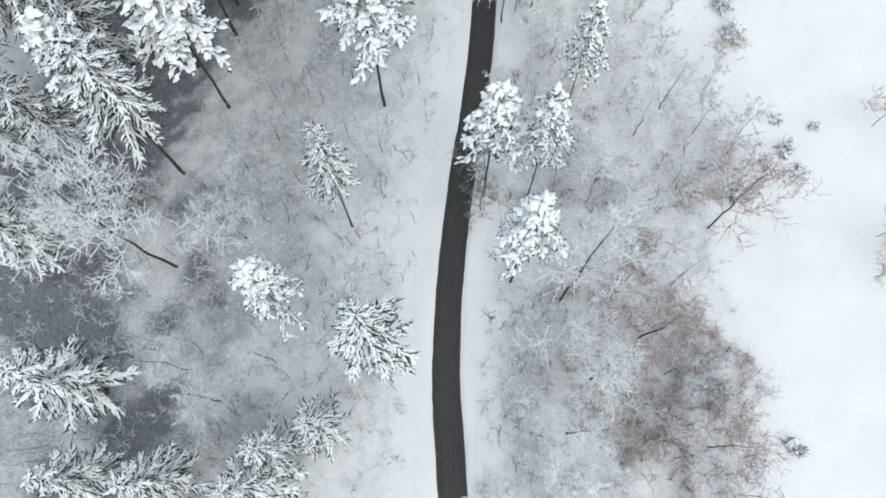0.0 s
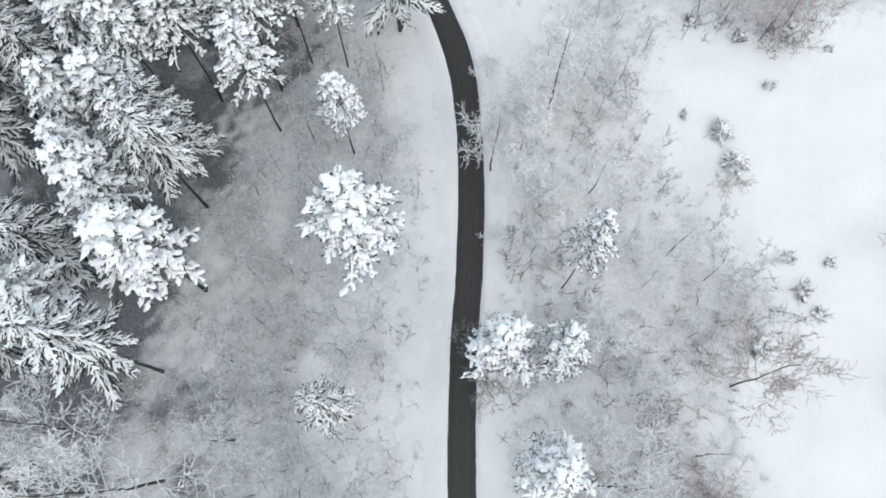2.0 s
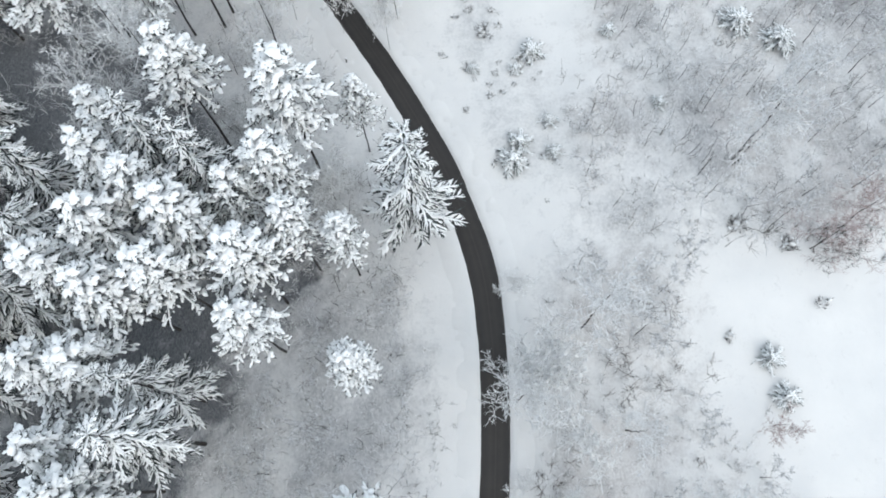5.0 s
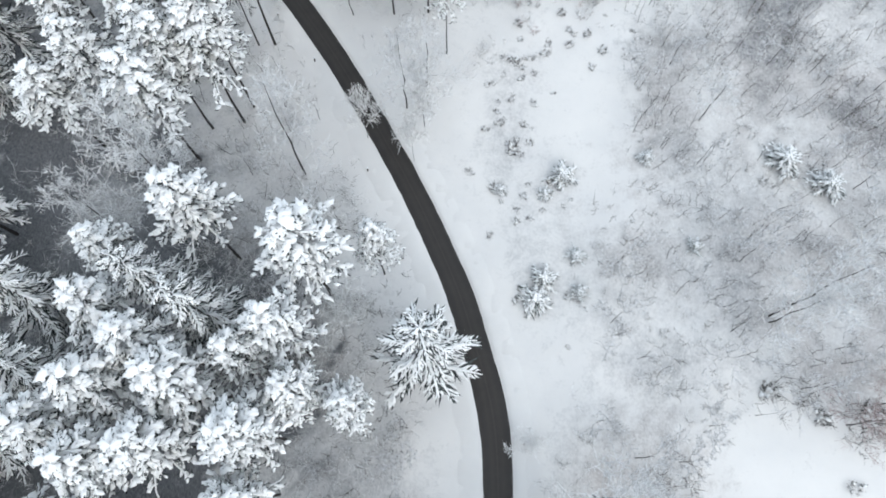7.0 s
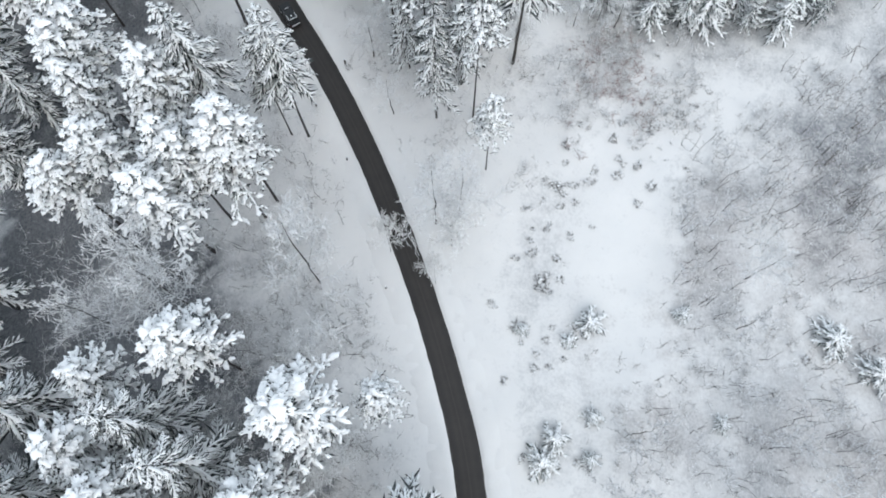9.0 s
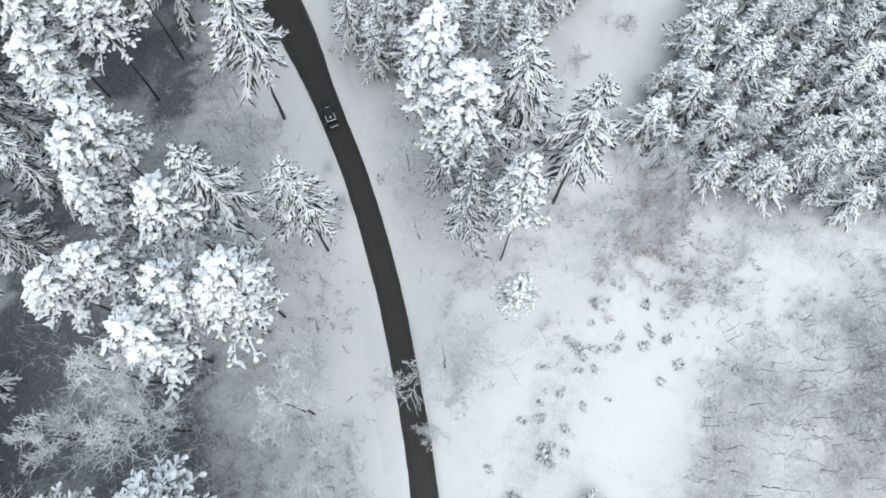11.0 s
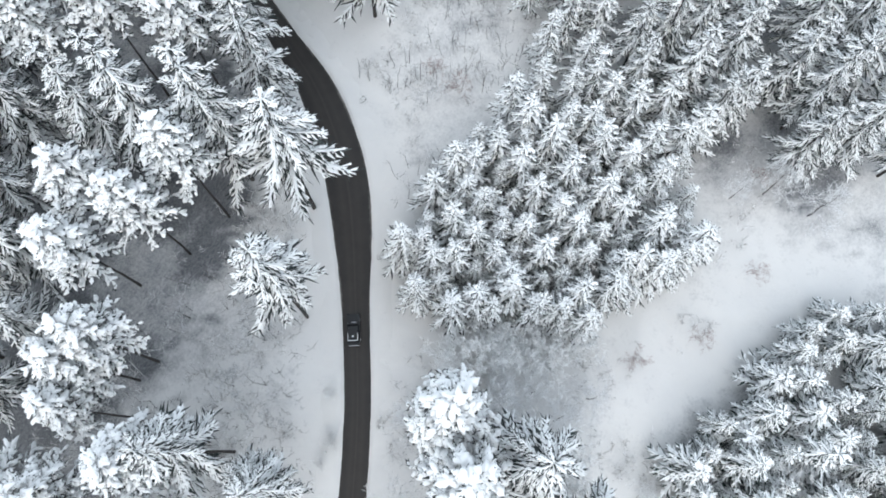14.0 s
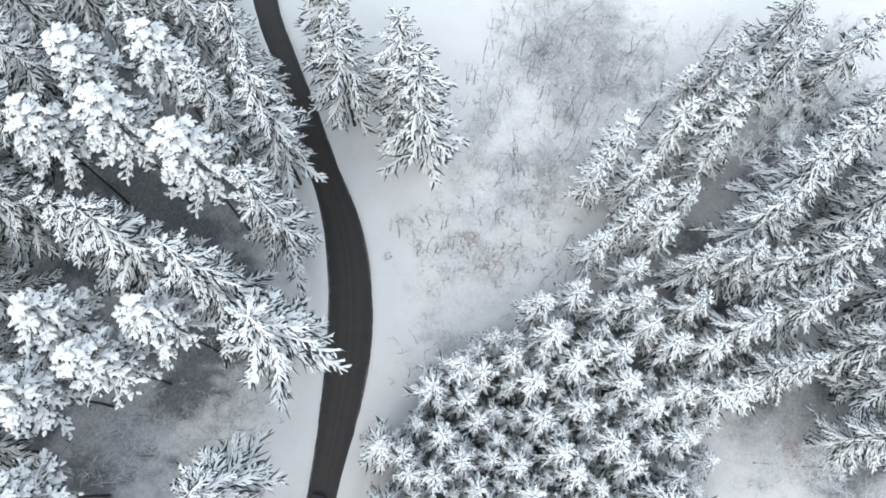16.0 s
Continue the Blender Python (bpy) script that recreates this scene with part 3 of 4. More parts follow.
def spruce(seed, h=30.0, big=4.6, levels=12, whorl=6, fingers=11, bare=0.20, thick=1.0, leaf=None):
    """A spruce: whorls of drooping boughs like feathers, each twig carrying a ridge of snow over dark needles."""
    rng = np.random.default_rng(seed)
    stem, line = trunk_shape(rng, h * 0.985, 0.0068 * h + 0.02, 0.15)
    limbs, spine, spine_r, fing, fing_r, nr, nt = [], [], [], [], [], [], []
    for k in range(levels):
        f = 0.985 - (1 - bare) * (k / levels) ** 0.9
        reach = big * (0.16 + 0.88 * ((k + 0.4) / levels) ** 0.62)
        for i in range(whorl):
            if rng.random() < 0.06:
                continue
            ang = 2 * math.pi * (i + rng.uniform(-0.3, 0.3)) / whorl + k * 0.83
            L = reach * rng.uniform(0.66, 1.22)
            out = np.array([math.cos(ang), math.sin(ang), 0.0])
            cross = np.array([-out[1], out[0], 0.0])
            z0 = f * h + rng.uniform(-0.3, 0.3) * h / 30
            base = np.array([np.interp(z0, line[:, 2], line[:, 0]), np.interp(z0, line[:, 2], line[:, 1]), z0])
            rise, sag, bend = 0.34 - 0.30 * k / levels, 0.30 + 0.12 * k / levels, rng.normal(0, 0.12)
            at = lambda t: base + out * L * t + cross * L * bend * t * t + np.array([0, 0, L * (rise * t - sag * t * t)])
            limbs.append((at(0.02), at(0.6), 0.012 * L + 0.015, 0.008 * L + 0.01))
            wide = (0.018 * L + 0.055) * thick * rng.uniform(0.8, 1.25)
            ts = (0.08, 0.40, 0.72, 1.04) if big > 3 else (0.06, 0.55, 1.05)
            spine.append([at(t) for t in ts])
            spine_r.append(wide * np.interp(ts, (0, 0.3, 0.7, 1), (0.9, 1.5, 1.3, 0.5)) * rng.uniform(0.75, 1.3, len(ts)))
            for j in range(fingers):
                t = 0.16 + 0.76 * (j + rng.uniform(0, 0.8)) / fingers
                for sgn in (-1, 1):
                    if rng.random() < 0.08:
                        continue
                    fl = L * (0.30 - 0.20 * t) * rng.uniform(0.5, 1.5) + 0.14
                    way = unit(out * rng.uniform(0.8, 1.3) + cross * sgn * rng.uniform(0.6, 1.0) + np.array([0, 0, -0.22 - 0.25 * rng.random()]))
                    p0 = at(t)
                    end = p0 + way * fl + (out * 0.15 + np.array([0, 0, -0.10])) * fl
                    fing.append([p0 - way * 0.08 * fl, p0 + way * fl * rng.uniform(0.45, 0.85) + rng.normal(0, 0.13, 3) * fl, end])
                    fing_r.append(wide * rng.uniform(0.45, 1.0))
                    root = p0 - (0, 0, 0.08 + 0.02 * L)
                    nr.append(root)
                    nt.append(end + (end - p0) * 0.15 + rng.normal(0, 0.07, 3) * L - (0, 0, 0.10 + 0.04 * L))
    top = line[-1]
    spine_top = tubes(rng, [[top - (0, 0, 0.03 * h), top, top + (0.05, 0, 0.012 * h)]], [[0.12 * thick, 0.10 * thick, 0.05]], 4)
    p, q, r0, r1 = (np.array(x) for x in zip(*limbs))
    snow = merged([tubes(rng, spine, spine_r, 3, 0.7, 0.22, False), ridges(rng, fing, fing_r), spine_top])
    return {"trunk": (merged([stem, rods(p, q, r0, r1, 3)]), BARK, False), "foliage": (blades(rng, np.array(nr), np.array(nt), (0.06 + 0.003 * h) * rng.uniform(1.0, 2.0, len(nr))), leaf or NEEDLES, False), "snow_load": (snow, BLUE_BOUGH if leaf is FIR_NEEDLES else BOUGH if big > 3 else YOUNG_BOUGH, True)}


def bare_tree(seed, h=20.0, spread=0.55, shoots=6, load=0.026, frost=None):
    """A leafless tree: dark trunk, and limbs and twigs thick with frost."""
    rng = np.random.default_rng(seed)
    wood, limbs, twigs = [], [], []
    n = 8
    line = np.column_stack([np.cumsum(rng.normal(0, 0.009 * h, n)), np.cumsum(rng.normal(0, 0.009 * h, n)), np.linspace(0, h, n)])
    line -= (line[0, 0], line[0, 1], 0)
    line[0, 2] = -0.5
    rad = np.linspace(0.0085 * h, 0.0012 * h, n)
    for i in range(n - 1):
        wood.append((line[i], line[i + 1], rad[i], rad[i + 1]))

    def grow(p, d, length, r, depth):
        steps = 3 if depth < 2 else 2
        for i in range(steps):
            d = unit(d + rng.normal(0, 0.24, 3) + np.array([0, 0, 0.10]))
            q = p + d * length / steps
            if depth < 2:
                limbs.append((p, q, r * (1 - i / steps * 0.7), r * (1 - (i + 1) / steps * 0.7)))
                for _ in range(2 if depth == 0 else 3):
                    side = unit(np.cross(d, rng.normal(0, 1, 3)))
                    grow(q, unit(d * 0.6 + side * 0.8), length * rng.uniform(0.38, 0.6), r * 0.6, depth + 1)
            else:
                tip = q + d * length * 0.3
                twigs.append((p, tip, max(r, 0.018)))
                fork = p + (tip - p) * rng.uniform(0.3, 0.6)
                twigs.append((fork, fork + unit(d + rng.normal(0, 0.5, 3)) * length * rng.uniform(0.35, 0.6), 0.016))
            p = q

    for k in range(shoots * 2):
        f = 0.30 + 0.68 * (k + rng.random()) / (shoots * 2)
        p = np.array([np.interp(f * h, line[:, 2], line[:, 0]), np.interp(f * h, line[:, 2], line[:, 1]), f * h])
        ang = k * 2.4 + rng.uniform(-0.4, 0.4)
        d = unit(np.array([math.cos(ang), math.sin(ang), rng.uniform(0.35, 0.9)]))
        grow(p, d, h * spread * 0.6 * (1.15 - f) * rng.uniform(0.8, 1.3) + 0.8, 0.0032 * h * (1.3 - f), 0)
    a = [np.array(x) for x in zip(*wood)]
    b = [np.array(x) for x in zip(*limbs)]
    c = [np.array(x) for x in zip(*twigs)]
    return {"trunk": (rods(a[0], a[1], a[2] + 0.01, a[3] + 0.01, 5), BARK, False), "crown": (merged([rods(b[0], b[1], b[2] * 0.7 + 1.4 * load, b[3] * 0.7 + load), cones(c[0], c[1], c[2] + load)]), frost or FROST, False)}


BUILT = {}


def plant(kind, name, make, x, y, sx, sz, turn, label, category, group):
    """Stands a tree on the snow; the first of a kind is built, the others are copies of it."""
    m = pose(x, y, float(ground_z(np.array([x]), np.array([y]))[0]) - 0.1, 0, 0, turn) @ Matrix.Diagonal((sx, sx, sz, 1))
    if kind not in BUILT:
        root = new(name)
        for piece, (shape, material, smooth) in make().items():
            tagged(part(piece, shape, material, root, smooth=smooth), kind="" if piece == "trunk" else "stuff")
        root.matrix_basis = m
        BUILT[kind] = (root, (sx, sx, sz))
    else:
        first, old = BUILT[kind]
        root = copy_thing(first, m @ Matrix.Diagonal([1 / o for o in old] + [1]))
    return tagged(root, label, category, group)


SPOTS = random.Random(4)


def pines(places, group):
    for x, y, h, r in places:
        k = SPOTS.randrange(5)
        plant(("pine", k), "pine_tree", lambda: pine(100 + k), x, y, r * 1.04 / 5.0, h / 30.0, SPOTS.uniform(0, 360), "tall pine with rounded crown under thick lumpy snow", "tree", group)


def spruces(places, group):
    for x, y, h, r in places:
        k = SPOTS.randrange(4)
        plant(("spruce", k), "spruce_tree", lambda: spruce(200 + k), x, y, r * 1.15 / 4.6, h / 30.0, SPOTS.uniform(0, 360), "tall spruce with drooping boughs ridged with snow", "tree", group)


def high_spruces(places, group):
    for x, y, h, r in places:
        k = SPOTS.randrange(4)
        plant(("high spruce", k), "spruce_tree", lambda: spruce(250 + k, 30.0, 4.6, 10, 7, 11, 0.50, 1.1), x, y, r * 1.1 / 4.6, h / 30.0, SPOTS.uniform(0, 360), "tall spruce with bare lower trunk and snowy star-shaped crown", "tree", group)


def young(places, group, h0=14.0, r0=2.9, blue=False):
    for x, y in places:
        k = SPOTS.randrange(4)
        v = 2.2 if blue else 1.1
        h, r = h0 * (1 + v * SPOTS.uniform(-0.14, 0.13)), r0 * (1 + v * SPOTS.uniform(-0.2, 0.2))
        plant(("young", k, blue), "young_spruce_tree", lambda: spruce(300 + k, 14.0, 2.3, 8, 7, 4, 0.12, 1.15, FIR_NEEDLES if blue else NEEDLES), x, y, r / 2.3, h / 14.0, SPOTS.uniform(0, 360), "young spruce in a dense stand, dusted all over with snow", "tree", group)


def bare(places, group):
    for x, y, h, s in places:
        k = SPOTS.randrange(5)
        plant(("bare", k), "bare_tree", lambda: bare_tree(400 + k), x, y, s * h / 20.0, h / 20.0, SPOTS.uniform(0, 360), "leafless tree with twigs white from frost", "tree", group)


# forest west of the road, from the start onwards: x, y, height, crown radius
pines([(-18.3, 16.4, 31, 3.3), (5.4, 34.8, 31, 3.9), (11.2, 33.6, 32, 3.0), (8.8, 22.5, 31.5, 4.0), (16.3, 44.8, 30, 2.7), (-8.5, 49.0, 33, 5.2), (-10.2, 67, 21.5, 3.2), (-31, 48.8, 31, 5.8), (-35.9, 55.4, 32, 4.6), (-43.4, 44.6, 29, 4.6),
       (-39.3, 60.7, 27, 4.0), (-36.9, 68.4, 27, 4.2), (-41.5, 68.8, 26, 4.0), (-20.2, 78, 30, 4.4), (-27, 83.2, 30.5, 4.6), (-35.4, 82.9, 30, 4.4), (-41.1, 78.6, 28, 4.2), (-28.8, 76.9, 30, 4.3), (-10.4, 81, 24, 3.0), (-17.6, 88.6, 29, 4.2)], "roadside forest")
spruces([(-31.0, 66.0, 30, 3.6), (-43.5, 8.7, 22, 4.8), (-14.4, 3.6, 20, 3.0), (-19.5, 1.0, 20, 3.2), (-21.2, -3.0, 22, 3.8), (-40.7, -1.7, 20, 3.6), (-32.2, -2.3, 20, 3.6), (-45.5, 52, 30, 4.8), (-52.8, 27, 25, 4.2), (-2.3, 86.6, 31, 5.1)], "roadside forest")
pines([(-21.6, 86.1, 28, 3.2), (-30.9, 87.2, 29.5, 4.0), (-36.5, 91.2, 29, 4.2), (-20.5, 71.5, 27, 3.8), (-34.5, 75.6, 29.5, 4.2), (-15.6, 82.1, 27, 3.4), (-28.4, 102.3, 31, 4.6), (-15.5, 97.2, 32, 5.2), (-8.3, 100.0, 21, 2.9), (-37.5, 98, 27, 3.7), (-36, 118.2, 29, 5.0), (-30, 124.3, 29, 4.8),
       (-50.6, 120.5, 22, 4.6), (-52.1, 135.2, 27, 4.6), (-39.7, 132.2, 29, 4.6), (-45, 124, 27, 4.2), (-34.7, 123.4, 31, 4.4), (-28.7, 126.8, 31, 4.5), (-49.2, 131.2, 26, 4.0), (-38.6, 132.0, 31, 4.4), (-51.7, 138.6, 28, 4.6), (-61, 145, 28, 4.6), (-58.5, 152.5, 29, 4.4)], "roadside forest")
spruces([(-31.9, 94.3, 30, 4.2), (-26, 90.7, 31, 4.3), (-58.6, 166.4, 35, 5.3), (-66.9, 162.2, 35, 4.9), (-73.4, 159.2, 30, 4.8), (-61, 176.2, 33, 4.2), (-70.4, 183.4, 34, 4.4), (-75.5, 179.5, 30, 4.4)], "roadside forest")
pines([(-57.6, 160, 31, 4.3), (-68.6, 173.4, 34, 4.8), (-77.9, 169.4, 33, 4.8), (-83, 178.0, 31, 4.6), (-88.5, 170, 31, 4.6), (-84, 162.5, 30, 4.6), (-66, 151, 28, 4.4), (-15.5, 154.6, 38, 5.0), (-10.2, 150.3, 37, 5.1)], "roadside forest")
high_spruces([(-36.6, 38.5, 33.5, 4.8), (-30.9, 60.7, 31, 4.6), (-7.6, 12.0, 32, 4.3), (-12.6, 30.6, 31, 2.9), (-26.2, 137.6, 31, 3.8), (-35.8, 135.6, 33, 4.4), (-28.8, 137.6, 26, 2.6), (-39.4, 155.2, 33, 4.7), (-48.6, 168.3, 33, 5.6)], "roadside forest")
# stand between the road and the side track
pines([(-2.4, 143.3, 36.5, 3.4), (0.5, 135.8, 22, 2.6)], "stand by the side track")
high_spruces([(-5.6, 156.0, 36, 4.9), (2.6, 153.8, 35, 4.5)], "stand by the side track")
spruces([(-7.8, 143.2, 33.5, 2.9), (-8.3, 150.2, 24, 2.6), (-13.0, 151.0, 21, 2.6), (-4.8, 149.2, 23, 2.6), (-61, 199, 31, 5.0), (-72.8, 195.4, 28, 4.6), (-67, 201, 29, 4.6), (-80, 199, 29, 4.6)], "stand by the side track")

# plantation of young spruces
NURSERY = [(-33.0, 169.6), (-30.4, 170.8), (-28.9, 170.0), (-27.7, 165.5), (-34.3, 178.9), (-29.2, 175.6), (-30.5, 180.4), (-25.8, 175.5), (-21.1, 168.9), (-23.4, 178.4), (-30.8, 188.4), (-27.1, 188.3), (-30.1, 193.8), (-23.0, 186.1), (-17.8, 179.3), (-25.8, 193.1), (-31.6, 200.0), (-13.9, 172.6), (-17.9, 172.6),
           (-22.3, 175.1), (-21.0, 190.7), (-16.1, 184.9), (-15.7, 190.8), (-19.6, 196.5), (-22.7, 203.6), (-25.9, 204.7), (-19.4, 204.7), (-15.4, 197.2), (-12.3, 190.6), (-10.9, 197.2), (-14.4, 200.9), (-15.8, 207.6), (-11.3, 203.8)]
NURSERY += [(-10.2, 206.5), (-7.1, 184.8), (-4.6, 186.0), (-7.8, 190.7), (-8.2, 180.1), (-10.9, 177.1), (-8.3, 175.3), (-8.8, 182.8), (-11.7, 174.4), (-2.3, 192.4), (-2.8, 189.4), (-23.0, 166.4), (-19.0, 169.4), (-19.6, 174.2), (-12.7, 182.6), (-27.8, 202.5), (-34.0, 182.5), (-31.5, 184.0),
            (-26.5, 172.0), (-27.7, 179.9), (-21.2, 180.3), (-19.0, 185.0), (-25.4, 196.8), (-22.8, 199.0), (-13.1, 185.5), (-3.9, 187.7), (-33.1, 194.8), (-31.5, 199.3), (-28.7, 208)]
young(NURSERY, "young spruce plantation", 14.0, 3.2)
# smaller ones between them
ROWS = [(-34, 169), (-27, 165), (-20, 167.5), (-11, 173), (-6, 180), (-2, 190), (-9, 206), (-18, 209), (-32, 205), (-35, 182)]
young([(-43.0, 217.6), (-41.7, 212.7), (-37.5, 216.4), (-39.4, 225.0), (-33.9, 215.4), (-34.1, 211.1), (-31.0, 214.3), (-33.6, 225.5), (-31.8, 219.6), (-35.3, 229.5), (-34.3, 205.8), (-39.1, 230.2), (-43.4, 231.8)], "young spruce plantation", 17, 3.3)
spruces([(-24.5, 228.7, 27, 4.4), (-23.2, 223.0, 24, 4.0), (-21.4, 216.5, 21, 3.4), (-18.2, 218.6, 22, 3.6), (-15.6, 211.5, 22, 3.8), (-24.4, 213.2, 20, 3.0), (-21.3, 209.0, 18, 2.8), (-14.6, 225.4, 25, 4.0), (-12.6, 218.5, 23, 3.8), (-8.2, 212.7, 20, 3.4), (-9.9, 210.0, 20, 3.0), (-4.5, 221, 22, 4.0), (-6, 230, 24, 4.2), (-16, 234, 26, 4.4), (0.3, 219.5, 24, 3.8), (3.2, 213.2, 21, 3.4), (7.5, 217.5, 22, 3.6), (2.5, 226.5, 25, 4.2)], "older spruces behind the plantation")
spruces([(9.5, 224.5, 24, 4.2), (-0.5, 234.5, 25, 4.2), (8, 233, 25, 4.4), (15.5, 221, 22, 3.8), (-8.5, 238.5, 26, 4.2), (-23.6, 236, 25, 4.4), (-37.0, 233.2, 22, 3.4), (-41.3, 234.0, 22, 3.2), (-36.2, 240.8, 24, 3.8), (-31.5, 247, 25, 4.2), (-40.5, 247, 23, 3.8), (-24, 245.5, 25, 4.2), (-15.5, 243, 26, 4.2)], "older spruces behind the plantation")


def inside(poly, x, y):
    hit = False
    for (x0, y0), (x1, y1) in zip(poly, poly[1:] + poly[:1]):
        if (y0 > y) != (y1 > y) and x < (x1 - x0) * (y - y0) / (y1 - y0) + x0:
            hit = not hit
    return hit


def scatter(rnd, poly, gap, tries, taken=()):
    xs, ys = [p[0] for p in poly], [p[1] for p in poly]
    got, taken = [], list(taken)
    for _ in range(tries):
        x, y = rnd.uniform(min(xs), max(xs)), rnd.uniform(min(ys), max(ys))
        if inside(poly, x, y) and all((x - u) ** 2 + (y - v) ** 2 > gap * gap for u, v in taken):
            got.append((x, y))
            taken.append((x, y))
    return got


young(scatter(random.Random(17), ROWS, 2.5, 900, NURSERY), "young spruce plantation", 9.5, 2.4)
# blue-green thicket east of the side track
THICKET = [(11.5, 165), (19, 163.5), (26, 161), (33, 162), (48, 166), (58, 190), (45, 210), (26, 203), (17.5, 196), (14.5, 187), (12.5, 177)]
young(scatter(random.Random(7), THICKET, 3.15, 2500), "thicket east of the track", 10.5, 3.0, True)
STANDING = [(o.location.x, o.location.y) for o in scene.objects if o.type == "EMPTY"]
# the forest goes on behind the first rows
WEST = [(-68, 36), (-50, 36), (-47, 62), (-45, 97), (-60, 101), (-62, 114), (-56, 128), (-66, 150), (-80, 158), (-92, 160), (-72, 122)]
rnd = random.Random(11)
spruces([(x, y, rnd.uniform(25, 31), rnd.uniform(3.8, 4.8)) for x, y in scatter(rnd, WEST, 6.6, 400, STANDING)], "roadside forest")
NORTH_WEST = [(-82, 162), (-78, 186), (-110, 194), (-122, 165), (-108, 148), (-92, 140), (-84, 144)]
spruces([(x, y, rnd.uniform(27, 33), rnd.uniform(4, 4.8)) for x, y in scatter(rnd, NORTH_WEST, 6.4, 260, STANDING)], "roadside forest")

# leafless trees: x, y, height, spread
bare([(19, 166, 9, 1.1), (24, 169, 10, 1.0), (29, 165, 9, 1.1), (21, 173, 10, 1.0), (34, 170, 10, 1.0), (27, 176, 9, 1.1), (38, 166, 9, 1.1), (15, 163, 7, 1.2)], "leafless trees")
bare([(-36.1, 25.0, 30, 0.8), (-44, 31, 25, 0.75), (15.3, 20.0, 30, 0.7), (18.4, 9.8, 16, 1.1), (15.2, 3.0, 15, 1.0), (-27, 29, 13, 1.1), (-22, 12, 12, 1.1), (-28.5, 7, 12, 1.1), (-33, 11, 11, 1.2), (8.8, 62.5, 17, 0.9), (11.5, 66, 14, 0.9), (18.1, 71.3, 22, 0.8), (42.9, 92.8, 15, 0.9), (43, 93.6, 25, 0.7), (37.9, 123.8, 12, 1.0)], "leafless trees")
bare([(-20.3, 115.6, 25, 0.75), (-5.6, 126.5, 19, 0.8), (-2.5, 128.5, 17, 0.8), (-34.8, 109.2, 25, 0.7), (-43.5, 105, 22, 0.7), (-39.5, 113.5, 26, 0.8), (-27.5, 231.5, 18, 1.0), (-31, 236.5, 17, 1.0), (-43.9, 225.8, 14, 1.1), (-29, 242, 17, 1.1), (-33, 251, 16, 1.1), (-45, 240, 15, 1.1)], "leafless trees")
bare([(-20, 249, 16, 1.1), (-24, 253, 16, 1.1), (3, 208.5, 9, 1.2), (10, 209.5, 10, 1.2), (-0.5, 205, 7, 1.2), (-18.8, 152.2, 10, 1.2), (-11, 161, 9, 1.2), (-8.5, 164, 8, 1.2), (-14.5, 165.5, 8, 1.2), (-4, 163.5, 9, 1.1), (-2, 168.5, 7, 1.2), (-14.2, 143, 10, 1.0), (22, 58, 11, 1.1), (27, 44, 10, 1.1), (31, 48, 12, 1.0), (24, 30, 10, 1.1), (30, 22, 12, 1.0), (13, 50, 8, 1.0), (17.5, 162, 9, 1.2), (11.2, 161.5, 7, 1.2), (-12, 162.5, 8, 1.1), (5, -3, 8, 1)], "leafless trees")



def brown_trees(places, group):
    """Leafless trees whose dark twigs carry little frost."""
    for x, y, h, s in places:
        k = SPOTS.randrange(2)
        plant(("brown", k), "bare_tree", lambda: bare_tree(440 + k, 10.0, 0.8, 5, 0.012, BROWN), x, y, s * h / 10.0, h / 10.0, SPOTS.uniform(0, 360), "leafless roadside tree with bare brown twigs", "tree", group)


brown_trees([(4.9, 32.6, 9, 0.8), (5.6, 38.0, 8, 0.9)], "brown leafless trees")


def russet_trees(places, group):
    """Leafless trees with a haze of fine reddish twigs."""
    for x, y, h, s in places:
        k = SPOTS.randrange(2)
        plant(("russet", k), "bare_tree", lambda: bare_tree(445 + k, 14.0, 0.7, 6, 0.010, RUSSET), x, y, s * h / 14.0, h / 14.0, SPOTS.uniform(0, 360), "leafless tree with fine reddish-brown twigs", "tree", group)


russet_trees([(36, 30, 19, 0.8), (25.4, 15, 18, 0.8), (32.8, 1.3, 13, 1.0), (50.5, 79.5, 9, 1.2), (55, 82, 10, 1.2)], "reddish leafless trees")


def laden(places, group):
    """Small leafless trees whose dense twigs hang full of snow."""
    for x, y, h, s in places:
        k = SPOTS.randrange(4)
        plant(("laden", k), "bare_tree", lambda: bare_tree(430 + k, 10.0, 0.85, 6, 0.04, WHITE), x, y, s * h / 10.0, h / 10.0, SPOTS.uniform(0, 360), "small roadside tree, its dense twigs hung with snow", "tree", group)


laden([(10.8, 64.4, 11, 0.75), (13.2, 65.2, 11, 0.9), (7.9, 52.4, 3.6, 0.9), (-11.4, 121.5, 13.5, 0.30), (-4.4, 117.6, 13, 0.26), (-2.9, 123.4, 10, 0.8), (7.4, 36.2, 5, 1.1), (9.7, 77.3, 4.5, 0.9), (4.6, -4.2, 8, 0.7), (14.2, -3.2, 9, 1.0), (17, 25.5, 7, 1.0), (21, 37, 8, 1.0), (15.8, 57, 7, 1.1), (-13.2, 92.5, 8, 1.0), (-19.5, 104.5, 9, 1.0)], "snow-laden roadside trees")
laden([(-26.1, 143.9, 2.2, 0.9), (-26.6, 144.9, 1.8, 0.9), (-29.9, 148.9, 2.4, 0.9), (-25.6, 141.2, 2.0, 0.9), (-7.4, 158.6, 7, 1.2), (-1.5, 159.8, 7, 1.2), (-13.5, 158.2, 8, 1.1), (2.5, 157.5, 8, 1.1), (-2.5, 158.5, 8, 1.3)], "snow-laden roadside trees")
